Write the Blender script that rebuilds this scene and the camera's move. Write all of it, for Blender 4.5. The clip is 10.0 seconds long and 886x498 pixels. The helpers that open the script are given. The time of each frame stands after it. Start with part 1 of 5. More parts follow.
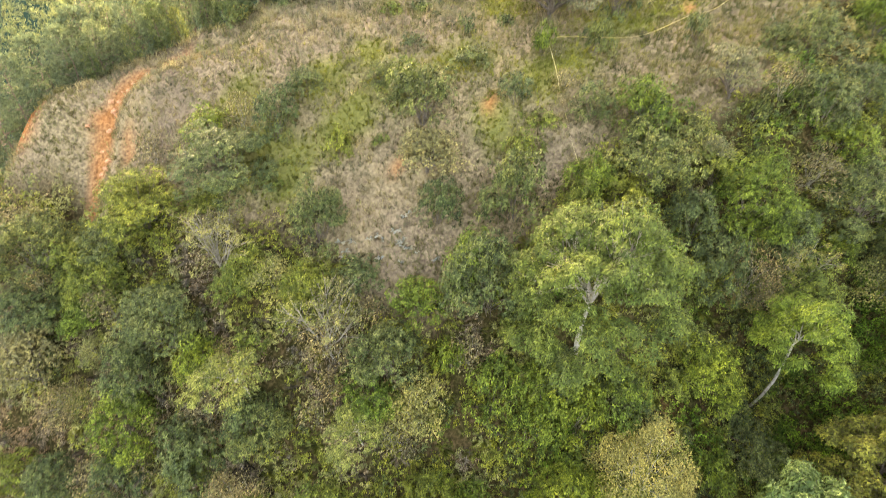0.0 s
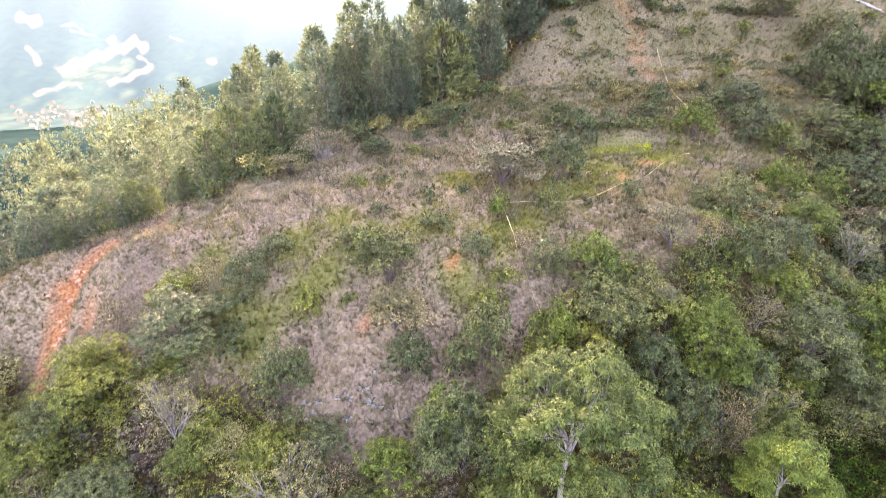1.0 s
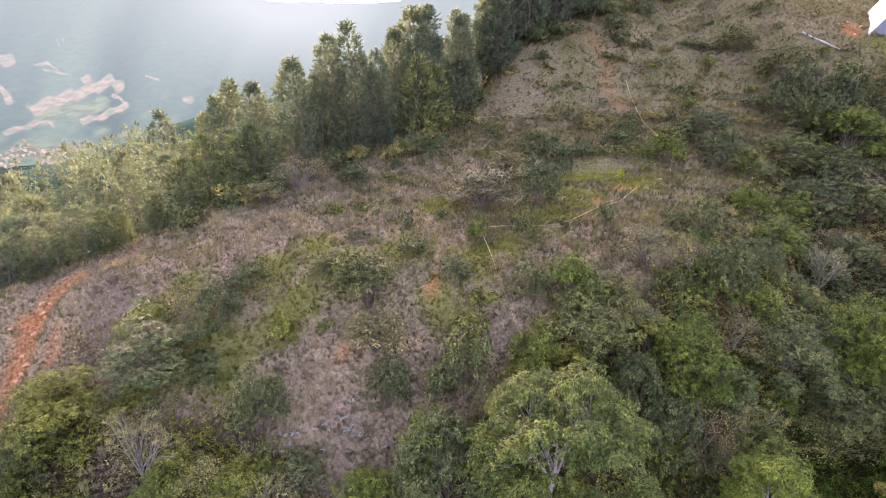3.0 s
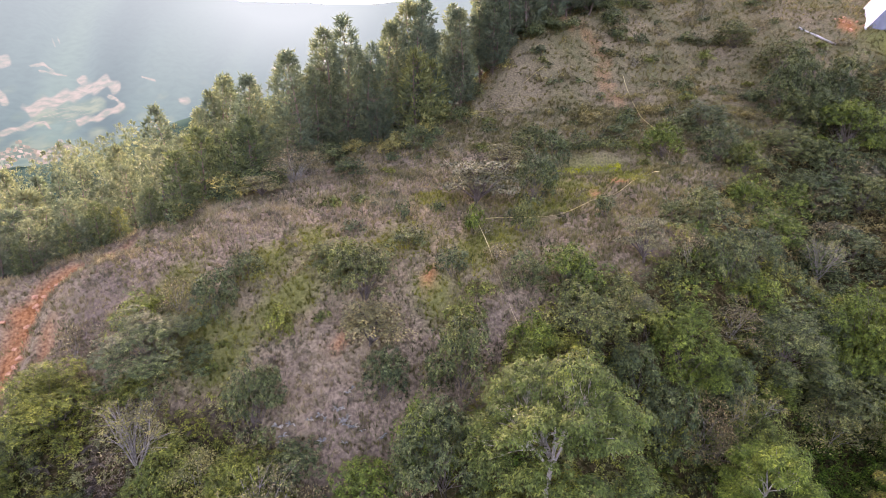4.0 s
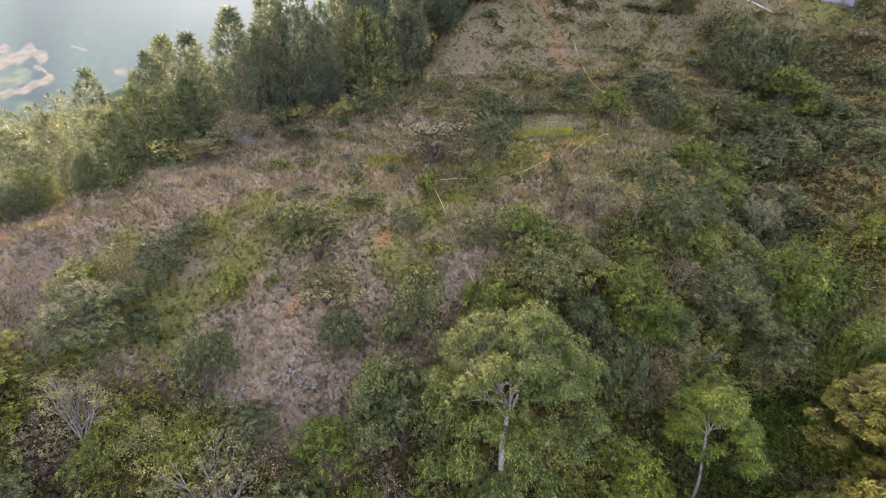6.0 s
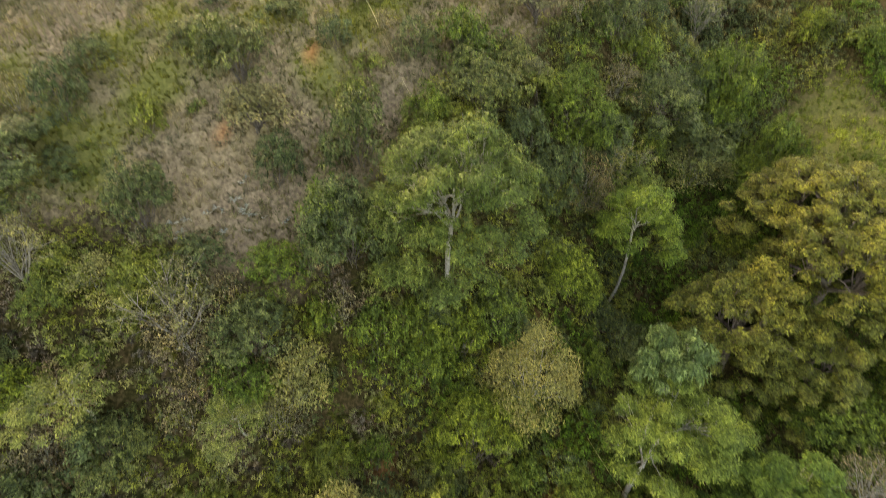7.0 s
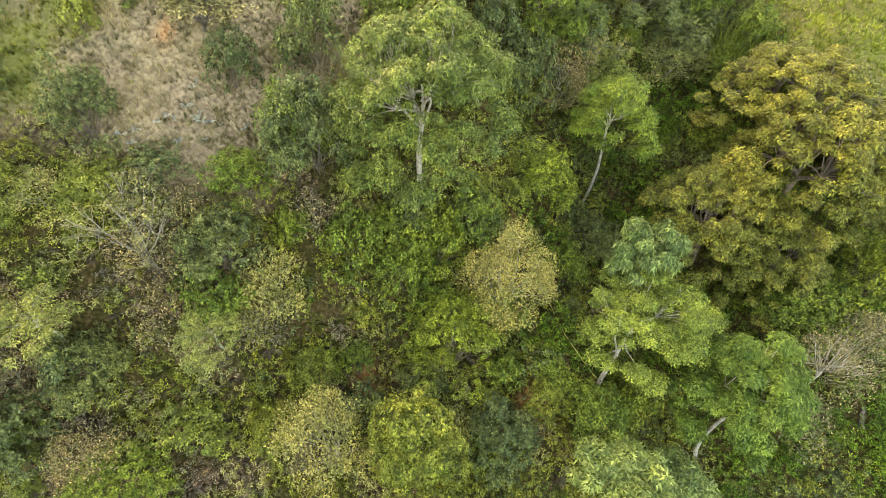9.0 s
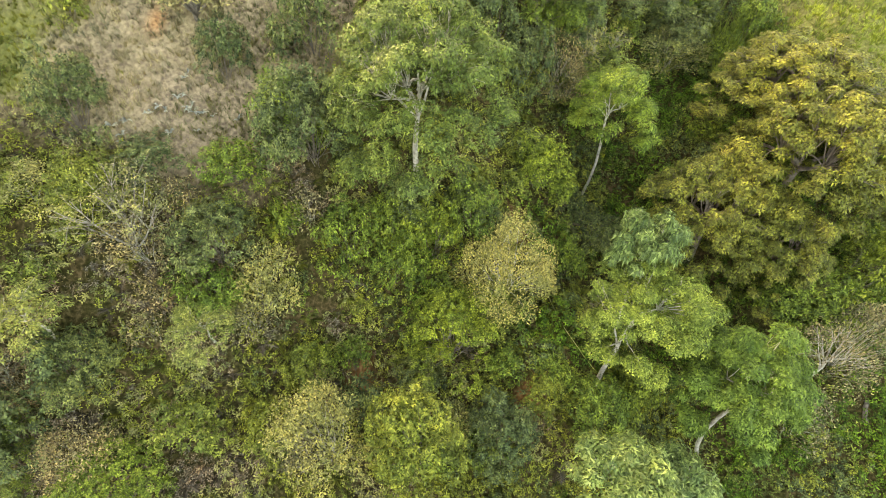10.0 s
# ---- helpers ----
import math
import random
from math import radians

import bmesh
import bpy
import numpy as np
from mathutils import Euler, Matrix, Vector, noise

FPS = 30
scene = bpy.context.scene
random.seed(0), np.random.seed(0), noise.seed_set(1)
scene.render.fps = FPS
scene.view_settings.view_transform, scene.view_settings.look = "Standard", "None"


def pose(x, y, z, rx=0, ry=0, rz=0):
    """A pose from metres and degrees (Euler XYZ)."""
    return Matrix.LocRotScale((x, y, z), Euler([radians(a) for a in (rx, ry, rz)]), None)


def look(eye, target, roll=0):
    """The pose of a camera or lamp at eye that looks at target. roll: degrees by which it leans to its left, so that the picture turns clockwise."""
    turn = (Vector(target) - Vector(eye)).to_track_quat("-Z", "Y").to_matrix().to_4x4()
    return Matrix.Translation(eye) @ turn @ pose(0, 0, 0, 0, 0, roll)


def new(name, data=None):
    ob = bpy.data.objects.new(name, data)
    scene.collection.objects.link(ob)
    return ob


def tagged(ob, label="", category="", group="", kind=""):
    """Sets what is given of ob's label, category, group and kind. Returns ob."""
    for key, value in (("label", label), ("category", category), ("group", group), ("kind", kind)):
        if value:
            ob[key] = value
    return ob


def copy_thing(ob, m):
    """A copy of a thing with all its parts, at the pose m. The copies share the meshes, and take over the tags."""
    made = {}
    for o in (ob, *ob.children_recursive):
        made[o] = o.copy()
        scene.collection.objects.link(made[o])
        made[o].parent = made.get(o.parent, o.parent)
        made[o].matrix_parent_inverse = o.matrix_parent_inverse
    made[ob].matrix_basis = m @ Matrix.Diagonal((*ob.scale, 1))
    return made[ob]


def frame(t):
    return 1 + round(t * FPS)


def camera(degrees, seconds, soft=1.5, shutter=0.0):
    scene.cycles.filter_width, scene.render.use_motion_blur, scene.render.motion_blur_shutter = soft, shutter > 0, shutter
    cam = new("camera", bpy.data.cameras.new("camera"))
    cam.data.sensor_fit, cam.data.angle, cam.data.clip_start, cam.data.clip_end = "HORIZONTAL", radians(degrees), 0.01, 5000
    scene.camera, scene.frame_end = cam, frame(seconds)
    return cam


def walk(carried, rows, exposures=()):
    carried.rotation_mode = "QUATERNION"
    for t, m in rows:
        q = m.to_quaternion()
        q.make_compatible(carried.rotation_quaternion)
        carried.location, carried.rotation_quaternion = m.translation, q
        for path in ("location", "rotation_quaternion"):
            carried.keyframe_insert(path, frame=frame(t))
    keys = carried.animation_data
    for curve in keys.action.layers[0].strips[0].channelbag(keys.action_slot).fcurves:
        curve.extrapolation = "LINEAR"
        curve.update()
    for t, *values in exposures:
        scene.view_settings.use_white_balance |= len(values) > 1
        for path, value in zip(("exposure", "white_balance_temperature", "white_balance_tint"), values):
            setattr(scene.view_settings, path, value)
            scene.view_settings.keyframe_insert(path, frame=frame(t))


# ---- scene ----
cam = camera(79.2, 10.0, 0.5, 0.25)
# metres of the whole path, height of the first eye, tilt of the first view
METRES, EYE, TILT, LEAN, TURN = 6.0, 25.0, -37.0, 0.0, 0.0
ROWS = [
    (0.0, 0.0, 0.0, 0.0, -0.0, 0.0, 0.0),
    (0.5, -0.0331, -0.0488, -0.0681, -2.22, 8.98, 1.7),
    (1.0, -0.0558, -0.0819, -0.1207, -3.57, 17.43, 2.75),
    (1.5, -0.0633, -0.0924, -0.166, -4.52, 21.0, 3.47),
    (2.0, -0.0678, -0.0794, -0.1768, -5.08, 20.98, 3.9),
    (2.5, -0.0669, -0.0515, -0.1926, -5.33, 21.0, 4.12),
    (4.0, -0.055, 0.0627, -0.3151, -5.7, 21.1, 4.51),
    (4.5, -0.0544, 0.0913, -0.3546, -5.74, 21.14, 4.55),
    (5.0, -0.0534, 0.1139, -0.3888, -5.77, 21.19, 4.59),
    (6.5, -0.0471, 0.1634, -0.5086, -12.62, 11.11, 9.52),
    (7.0, -0.0512, 0.1819, -0.5433, -15.41, -1.33, 11.45),
    (7.5, -0.0641, 0.2108, -0.5622, -17.13, -10.31, 12.56),
    (8.0, -0.0699, 0.2325, -0.612, -18.04, -10.45, 13.18),
    (8.5, -0.0687, 0.2674, -0.6519, -18.5, -10.63, 13.46),
    (9.0, -0.0652, 0.3009, -0.7037, -18.71, -10.53, 13.64),
    (9.5, -0.0638, 0.3357, -0.7407, -18.84, -10.55, 13.71),
    (10.0, -0.0579, 0.3665, -0.7881, -18.99, -10.53, 13.83),
]
# seconds, stops, kelvin, tint: the clip's camera opens up where it looks down
EXPOSURES = [
    (0.0, 4.9, 10200, 17), (0.5, 4.92, 8600, 28), (1.0, 4.95, 7250, 46), (1.5, 4.65, 7250, 48), (2.0, 4.33, 7300, 48), (2.7, 4.18, 7300, 48),
    (5.2, 4.13, 7300, 48), (6.3, 4.05, 8000, 36), (7.0, 4.03, 10200, 14), (7.5, 4.25, 11000, 10), (8.5, 4.72, 10900, 10), (9.2, 4.87, 10700, 10), (10.0, 4.92, 10700, 10),
]
walk(cam, [(t, pose(0, 0, EYE, TILT, LEAN, TURN) @ pose(METRES * x, METRES * y, METRES * z, 90 + pitch, roll, yaw)) for t, x, y, z, yaw, pitch, roll in ROWS], EXPOSURES)

# ---- light: low sun ahead and to the left, behind the spur, under a bright hazy sky ----
SUN_UP, SUN_LEFT = 15.0, 6.0
world = bpy.data.worlds.new("sky")
scene.world = world
world.use_nodes = True
wn = world.node_tree
sky = wn.nodes.new("ShaderNodeTexSky")
sky.sky_type, sky.sun_disc = "NISHITA", False
sky.sun_elevation, sky.sun_rotation = radians(SUN_UP), radians(-SUN_LEFT)
sky.air_density, sky.dust_density, sky.ozone_density = 0.6, 4.5, 0.4
wn.links.new(sky.outputs[0], wn.nodes["Background"].inputs[0])
wn.nodes["Background"].inputs[1].default_value = 0.15
sun = new("sun", bpy.data.lights.new("sun", "SUN"))
sun.data.energy, sun.data.angle, sun.data.color = 2.3, radians(0.8), (1.0, 0.94, 0.85)
_d = Vector((-math.sin(radians(SUN_LEFT)) * math.cos(radians(SUN_UP)), math.cos(radians(SUN_LEFT)) * math.cos(radians(SUN_UP)), math.sin(radians(SUN_UP))))
sun.matrix_world = look(_d * 400, (0, 0, 0))


# ---- terrain ----
# the spur's long profile: distance up the slope, height
PROFILE_Y = (-400, -60, -20, 0, 6, 10, 15, 18, 21, 25, 28, 31.7, 35, 39.7, 45, 51.5, 58, 64, 74, 80, 100, 140, 220, 400)
PROFILE_Z = (-70, -34, -21, -14.5, -12, -10, -6.8, -3.4, 0.4, 4.6, 6.8, 9.6, 12.4, 14.3, 15.2, 16.5, 18.5, 21.0, 25.2, 28.7, 39, 60, 95, 120)
# the gully east of the spur
GULLY = ((15, -30), (16.5, 2), (18.5, 12), (20.5, 21.0), (28, 25), (35, 30), (39, 38), (50, 52), (70, 72))
GULLY_DEEP = (3.0, 2.0, 3.0, 7.5, 7.5, 8.0, 7.5, 3.5, 0.0)
GULLY_WIDE = (7, 5, 5.5, 6.0, 6.5, 7.5, 8, 8, 8)
CREST = (-22.0, 42.0, 0.826, 0.563)     # a point of the crest line and its way


SCAR = ((-16.5, 43.2), (-20.5, 43.3), (-23.0, 41.3), (-24.6, 39.8), (-25.2, 38.0), (-25.6, 36.0), (-26.0, 33.0))


# the worn red-brown line down the ridge, and loose patches along it
RIDGE = ((20.5, 74.5), (24.0, 73.5), (28.5, 72.3), (29.5, 69.3), (28.4, 65.5), (29.6, 62.0), (29.9, 58.0), (30.2, 55.0))


def bumps(x, y, scale, seed=0.0):
    """Cheap smooth unevenness, about -1 to 1."""
    u, v = x / scale + seed * 1.7, y / scale - seed * 2.3
    return (np.sin(u * 1.9 + 1.3 * np.sin(v * 1.1 + seed)) + np.sin(v * 2.3 + 1.1 * np.sin(u * 1.4 - seed))
            + 0.6 * np.sin(u * 4.1 + v * 3.3 + seed) + 0.5 * np.sin(u * 3.7 - v * 5.2 + 2 * seed)) / 3.1


def near_line(x, y, pts):
    """Distance to a polyline, and how far along it (in pieces)."""
    best, along = np.full(np.shape(x), 1e9), np.zeros(np.shape(x))
    for i in range(len(pts) - 1):
        (ax, ay), (bx, by) = pts[i], pts[i + 1]
        k = np.clip(((x - ax) * (bx - ax) + (y - ay) * (by - ay)) / ((bx - ax) ** 2 + (by - ay) ** 2), 0, 1)
        d = np.hypot(x - ax - k * (bx - ax), y - ay - k * (by - ay))
        along = np.where(d < best, i + k, along)
        best = np.minimum(best, d)
    return best, along


def crest_side(x, y):
    """Metres beyond the crest line (minus: on the near side)."""
    return (x - CREST[0]) * -CREST[3] + (y - CREST[1]) * CREST[2]


def ground(x, y):
    """Height of the ground at x, y (numbers or arrays)."""
    x, y = np.asarray(x, float), np.asarray(y, float)
    s = crest_side(x, y)
    over = np.maximum(s, 0)
    px, py = x + over * CREST[3], y - over * CREST[2]
    run = py + 0.17 * np.clip(px, -60, 35)
    z = sum(np.interp(run + k, PROFILE_Y, PROFILE_Z) for k in (-2, -1, 0, 1, 2)) / 5
    z = z - 0.25 * np.maximum(0, -12 - px)
    z = z - 17 * (1 - np.exp(-over / 42)) * over / (over + 2)
    d, k = near_line(x, y, GULLY)
    deep, wide = np.interp(k, range(9), GULLY_DEEP), np.interp(k, range(9), GULLY_WIDE)
    z = z - deep * np.exp(-(d / wide) ** 2)
    # the rib down which the tape runs, and the hollow beside it
    z = z + 4.0 * np.exp(-((x - 12.5) / 3.5) ** 2 - ((y - 10.5) / 4.5) ** 2)
    z = z - 1.4 * np.exp(-((x - 2) / 4) ** 2 - ((y - 16) / 3) ** 2)
    # east bank
    z = z + 2.5 * np.exp(-((x - 31) / 8) ** 2 - ((y - 5) / 10) ** 2)
    # top of the crest, and the shoulder on which the house stands
    z = z + 1.4 * np.exp(-((x - 19) / 6) ** 2 - ((y - 72) / 6) ** 2) + 3.6 * np.exp(-((x - 22) / 9) ** 2 - ((y - 73) / 8) ** 2) + 1.75 * (1 + np.tanh((x - 54) / 8)) * (1 + np.tanh((y - 62) / 8))
    z = z + 1.4 * np.exp(-((x + 23) / 4) ** 2 - ((y - 40) / 6) ** 2) + 0.8 * np.exp(-((x - 4.5) / 6) ** 2 - ((y - 33) / 3) ** 2)
    z = z + 4.0 * np.exp(-((x + 31) / 5) ** 2 - ((y - 39) / 5) ** 2)
    along = (x - CREST[0]) * CREST[2] + (y - CREST[1]) * CREST[3]
    z = z + np.interp(along, (42, 49, 53, 57, 63, 75, 95), (0, 2.2, 1.7, 2.4, 4.4, 4.2, 0)) * np.exp(-(s / 7) ** 2)
    # levelled bench with a cut bank behind it
    z = z - 1.5 * np.exp(-((x - 20.5) / 4.5) ** 4 - ((y - 49.3) / 1.5) ** 2) + 0.9 * np.exp(-((x - 20.5) / 4.5) ** 4 - ((y - 51.8) / 1.2) ** 2)
    # slide scar on the west edge
    d, k = near_line(x, y, SCAR)
    z = z - 1.7 * np.exp(-(d / 1.5) ** 2)
    z = z - 1.5 * np.exp(-((x + 23.1) / 0.9) ** 2 - ((y - 35.6) / 1.0) ** 2)
    near = np.exp(-((x - 10) / 70) ** 4 - ((y - 40) / 70) ** 4)
    z = z + near * (0.30 * bumps(x, y, 5.0) + 0.12 * bumps(x, y, 1.6, 2.0)) + (1 - near) * 2.5 * bumps(x, y, 60.0, 1.0)
    # narrow cattle steps along the slope
    z = z + near * 0.17 * np.sin(z * 3.6 + 1.5 * bumps(x, y, 9.0, 3.0)) * np.clip((y - 34) / 12, 0, 1) * (s < 2)
    far = np.hypot(x, y)
    drop = np.clip((far - 260) / 500, 0, 1)
    return z * (1 - drop) - 105 * drop


# edge between the dry grass above and the thicket below, by x
EDGE_X = (-80, -26, -16, -10, -4, 0, 2.6, 6, 8.5, 12, 20, 25, 30, 38, 45, 62, 120)
EDGE_Y = (50, 33, 30.5, 27.5, 24.5, 23.5, 25.5, 26.5, 28.5, 31.5, 33, 38, 45, 50, 55, 64, 90)
BARE = ((2.9, 33.0, 0.75), (21.0, 44.4, 0.9), (-3.3, 30.7, 0.5), (66.3, 72.2, 1.7), (18.2, 42.8, 0.8),
        (2.1, 15.4, 1.2), (9.9, 10.7, 1.1), (12.9, 18.3, 0.9), (14, 10, 0.8), (-23.0, 36.0, 0.9), (-31, 37.5, 1.6), (20.5, 47.3, 0.0))
FRESH = ((-10.5, 30.7, 1.8), (-9.3, 31.9, 1.5), (-7.3, 33.0, 1.6), (-5.5, 34.2, 1.8), (18.8, 49.6, 1.7), (20.8, 49.5, 1.7), (22.8, 49.4, 1.7), (3.5, 32.0, 1.9), (6.2, 34.8, 2.2),
         (-2.5, 35.5, 2.2), (13, 41, 3.0), (17, 43.5, 3.0), (23, 46, 2.6), (-19.5, 43.4, 1.2), (70, 68, 4), (1.5, 37, 2.5), (-12.5, 32.5, 2.6), (-8, 36.5, 2.2), (-14.5, 36, 2.0), (8.5, 36.5, 2.4), (4.5, 43.5, 2.4), (15, 46, 2.4), (-5, 38.5, 2.0), (11, 48, 2.2), (40, 20.5, 5.5), (45, 14, 8), (39.5, 25.5, 3.5), (33, 25.4, 1.6))


def blobs(x, y, spots):
    m = np.zeros(np.shape(x))
    for a, b, r in spots:
        if r:
            m = np.maximum(m, np.exp(-(((x - a) ** 2 + (y - b) ** 2) / r ** 2) ** 1.5))
    return m


def bare(x, y):
    d, k = near_line(x, y, SCAR)
    rough = 0.4 * bumps(x, y, 1.1, 4.0) + 0.2 * bumps(x, y, 0.45, 9.0)
    worn = 0.62 * np.exp(-(near_line(x, y, RIDGE)[0] / (1.3 + 0.6 * bumps(x, y, 3.0, 1.0))) ** 2) + 0.25 * bumps(x, y, 1.7, 6.0)
    return np.clip(1.6 * np.maximum(blobs(x, y, BARE), np.exp(-(d / (0.95 + 0.6 * bumps(x, y, 2.2, 2.0))) ** 4) * np.interp(k, (0, 0.8, 2, 6), (0.8, 1, 1, 1))) - 0.55 + 1.3 * rough, np.clip(worn * (1 + 0.9 * bumps(x, y, 0.8, 3.0)) - 0.25, 0, 0.3), 1) * (1 - 0.45 * thicket(x, y))


def fresh(x, y):
    return np.clip(1.3 * blobs(x, y, FRESH) - 0.2 + 0.35 * bumps(x, y, 1.3, 5.0) + 0.12 * bumps(x, y, 6.0, 7.0), 0, 1)


def thicket(x, y):
    """0 on the grass slope, 1 in the thicket."""
    return np.clip((np.interp(x, EDGE_X, EDGE_Y) - y + 1.2 * bumps(x, y, 3.0, 6.0)) / 2.0 + 0.5, 0, 1)


# ---- materials ----
def nodes_of(name):
    m = bpy.data.materials.new(name)
    m.use_nodes = True
    nt = m.node_tree
    nt.nodes.clear()
    return m, nt, nt.nodes.new("ShaderNodeOutputMaterial")


def ramp(nt, stops, source):
    r = nt.nodes.new("ShaderNodeValToRGB")
    e = r.color_ramp.elements
    while len(e) < len(stops):
        e.new(0.5)
    for el, (p, c) in zip(e, stops):
        el.position, el.color = p, (*c, 1)
    nt.links.new(source, r.inputs[0])
    return r.outputs[0]


def mix(nt, kind, fac, a, b):
    n = nt.nodes.new("ShaderNodeMix")
    n.data_type, n.blend_type = "RGBA", kind
    for sock, v in ((n.inputs[0], fac), (n.inputs[6], a), (n.inputs[7], b)):
        if isinstance(v, (int, float)):
            sock.default_value = v
        elif isinstance(v, tuple):
            sock.default_value = (*v, 1)
        else:
            nt.links.new(v, sock)
    return n.outputs[2]


def noise_tex(nt, scale, detail=3.0, coord=None):
    n = nt.nodes.new("ShaderNodeTexNoise")
    n.inputs["Scale"].default_value, n.inputs["Detail"].default_value = scale, detail
    if coord is not None:
        nt.links.new(coord, n.inputs["Vector"])
    return n.outputs[0]


def scaled(nt, source, lo, hi):
    n = nt.nodes.new("ShaderNodeMapRange")
    n.inputs[3].default_value, n.inputs[4].default_value = lo, hi
    nt.links.new(source, n.inputs[0])
    return n.outputs[0]


def leaf_material(name, dark, mid, light, through_light=0.3, patch=0.5, rough=0.6, gloss=0.10, contrast=1.0, glow=(1.25, 1.3, 0.75)):
    """Leaves that differ one from another, patch from patch and plant from plant."""
    m, nt, out = nodes_of(name)
    geo, info, tc = nt.nodes.new("ShaderNodeNewGeometry"), nt.nodes.new("ShaderNodeObjectInfo"), nt.nodes.new("ShaderNodeTexCoord")
    lo, hi = tuple(m_ + (d_ - m_) * 0.9 * contrast for m_, d_ in zip(mid, dark)), tuple(m_ + (l_ - m_) * 0.9 * contrast for m_, l_ in zip(mid, light))
    col = ramp(nt, ((0.0, lo), (0.5, mid), (1.0, hi)), geo.outputs["Random Per Island"])
    big, clump = noise_tex(nt, patch, 2.0, tc.outputs["Object"]), noise_tex(nt, 1.9, 2.0, tc.outputs["Object"])
    col = mix(nt, "MULTIPLY", 1.0, col, ramp(nt, ((0.36, (0.74, 0.80, 0.78)), (0.64, (1.20, 1.14, 1.02))), big))
    col = mix(nt, "MULTIPLY", 1.0, col, ramp(nt, ((0.35, (0.80, 0.84, 0.86)), (0.65, (1.16, 1.12, 1.02))), clump))
    col = mix(nt, "MULTIPLY", 1.0, col, ramp(nt, ((0.0, (0.80, 0.86, 0.90)), (0.5, (1.0, 1.0, 1.0)), (1.0, (1.20, 1.10, 0.92))), info.outputs["Random"]))
    tuft = nt.nodes.new("ShaderNodeAttribute")
    tuft.attribute_name = "tone"
    col = mix(nt, "MULTIPLY", 1.0, col, ramp(nt, ((0.0, (0.46, 0.50, 0.54)), (0.5, (0.98, 0.98, 0.98)), (1.0, (1.46, 1.42, 1.30))), tuft.outputs["Fac"]))
    b = nt.nodes.new("ShaderNodeBsdfPrincipled")
    b.inputs["Roughness"].default_value = rough
    b.inputs["Specular IOR Level"].default_value = gloss
    t = nt.nodes.new("ShaderNodeBsdfTranslucent")
    nt.links.new(col, b.inputs["Base Color"])
    nt.links.new(mix(nt, "MULTIPLY", 1.0, col, glow), t.inputs[0])
    s = nt.nodes.new("ShaderNodeMixShader")
    s.inputs[0].default_value = through_light
    nt.links.new(b.outputs[0], s.inputs[1])
    nt.links.new(t.outputs[0], s.inputs[2])
    nt.links.new(s.outputs[0], out.inputs[0])
    return m


def bark_material(name, dark, light, scale=6.0):
    m, nt, out = nodes_of(name)
    tc = nt.nodes.new("ShaderNodeTexCoord")
    fine, wide = noise_tex(nt, scale, 6.0, tc.outputs["Object"]), noise_tex(nt, 0.8, 2.0, tc.outputs["Object"])
    col = mix(nt, "MULTIPLY", 0.7, ramp(nt, ((0.3, dark), (0.7, light)), fine), ramp(nt, ((0.3, (0.6, 0.62, 0.55)), (0.7, (1.1, 1.1, 1.1))), wide))
    b = nt.nodes.new("ShaderNodeBsdfPrincipled")
    b.inputs["Roughness"].default_value = 0.85
    nt.links.new(col, b.inputs["Base Color"])
    bp = nt.nodes.new("ShaderNodeBump")
    bp.inputs["Strength"].default_value, bp.inputs["Distance"].default_value = 0.5, 0.03
    nt.links.new(fine, bp.inputs["Height"])
    nt.links.new(bp.outputs[0], b.inputs["Normal"])
    nt.links.new(b.outputs[0], out.inputs[0])
    return m


def plain_material(name, a, b_, rough=0.6, scale=4.0, metal=0.0):
    m, nt, out = nodes_of(name)
    tc = nt.nodes.new("ShaderNodeTexCoord")
    b = nt.nodes.new("ShaderNodeBsdfPrincipled")
    b.inputs["Roughness"].default_value, b.inputs["Metallic"].default_value = rough, metal
    nt.links.new(ramp(nt, ((0.35, a), (0.65, b_)), noise_tex(nt, scale, 5.0, tc.outputs["Object"])), b.inputs["Base Color"])
    nt.links.new(b.outputs[0], out.inputs[0])
    return m


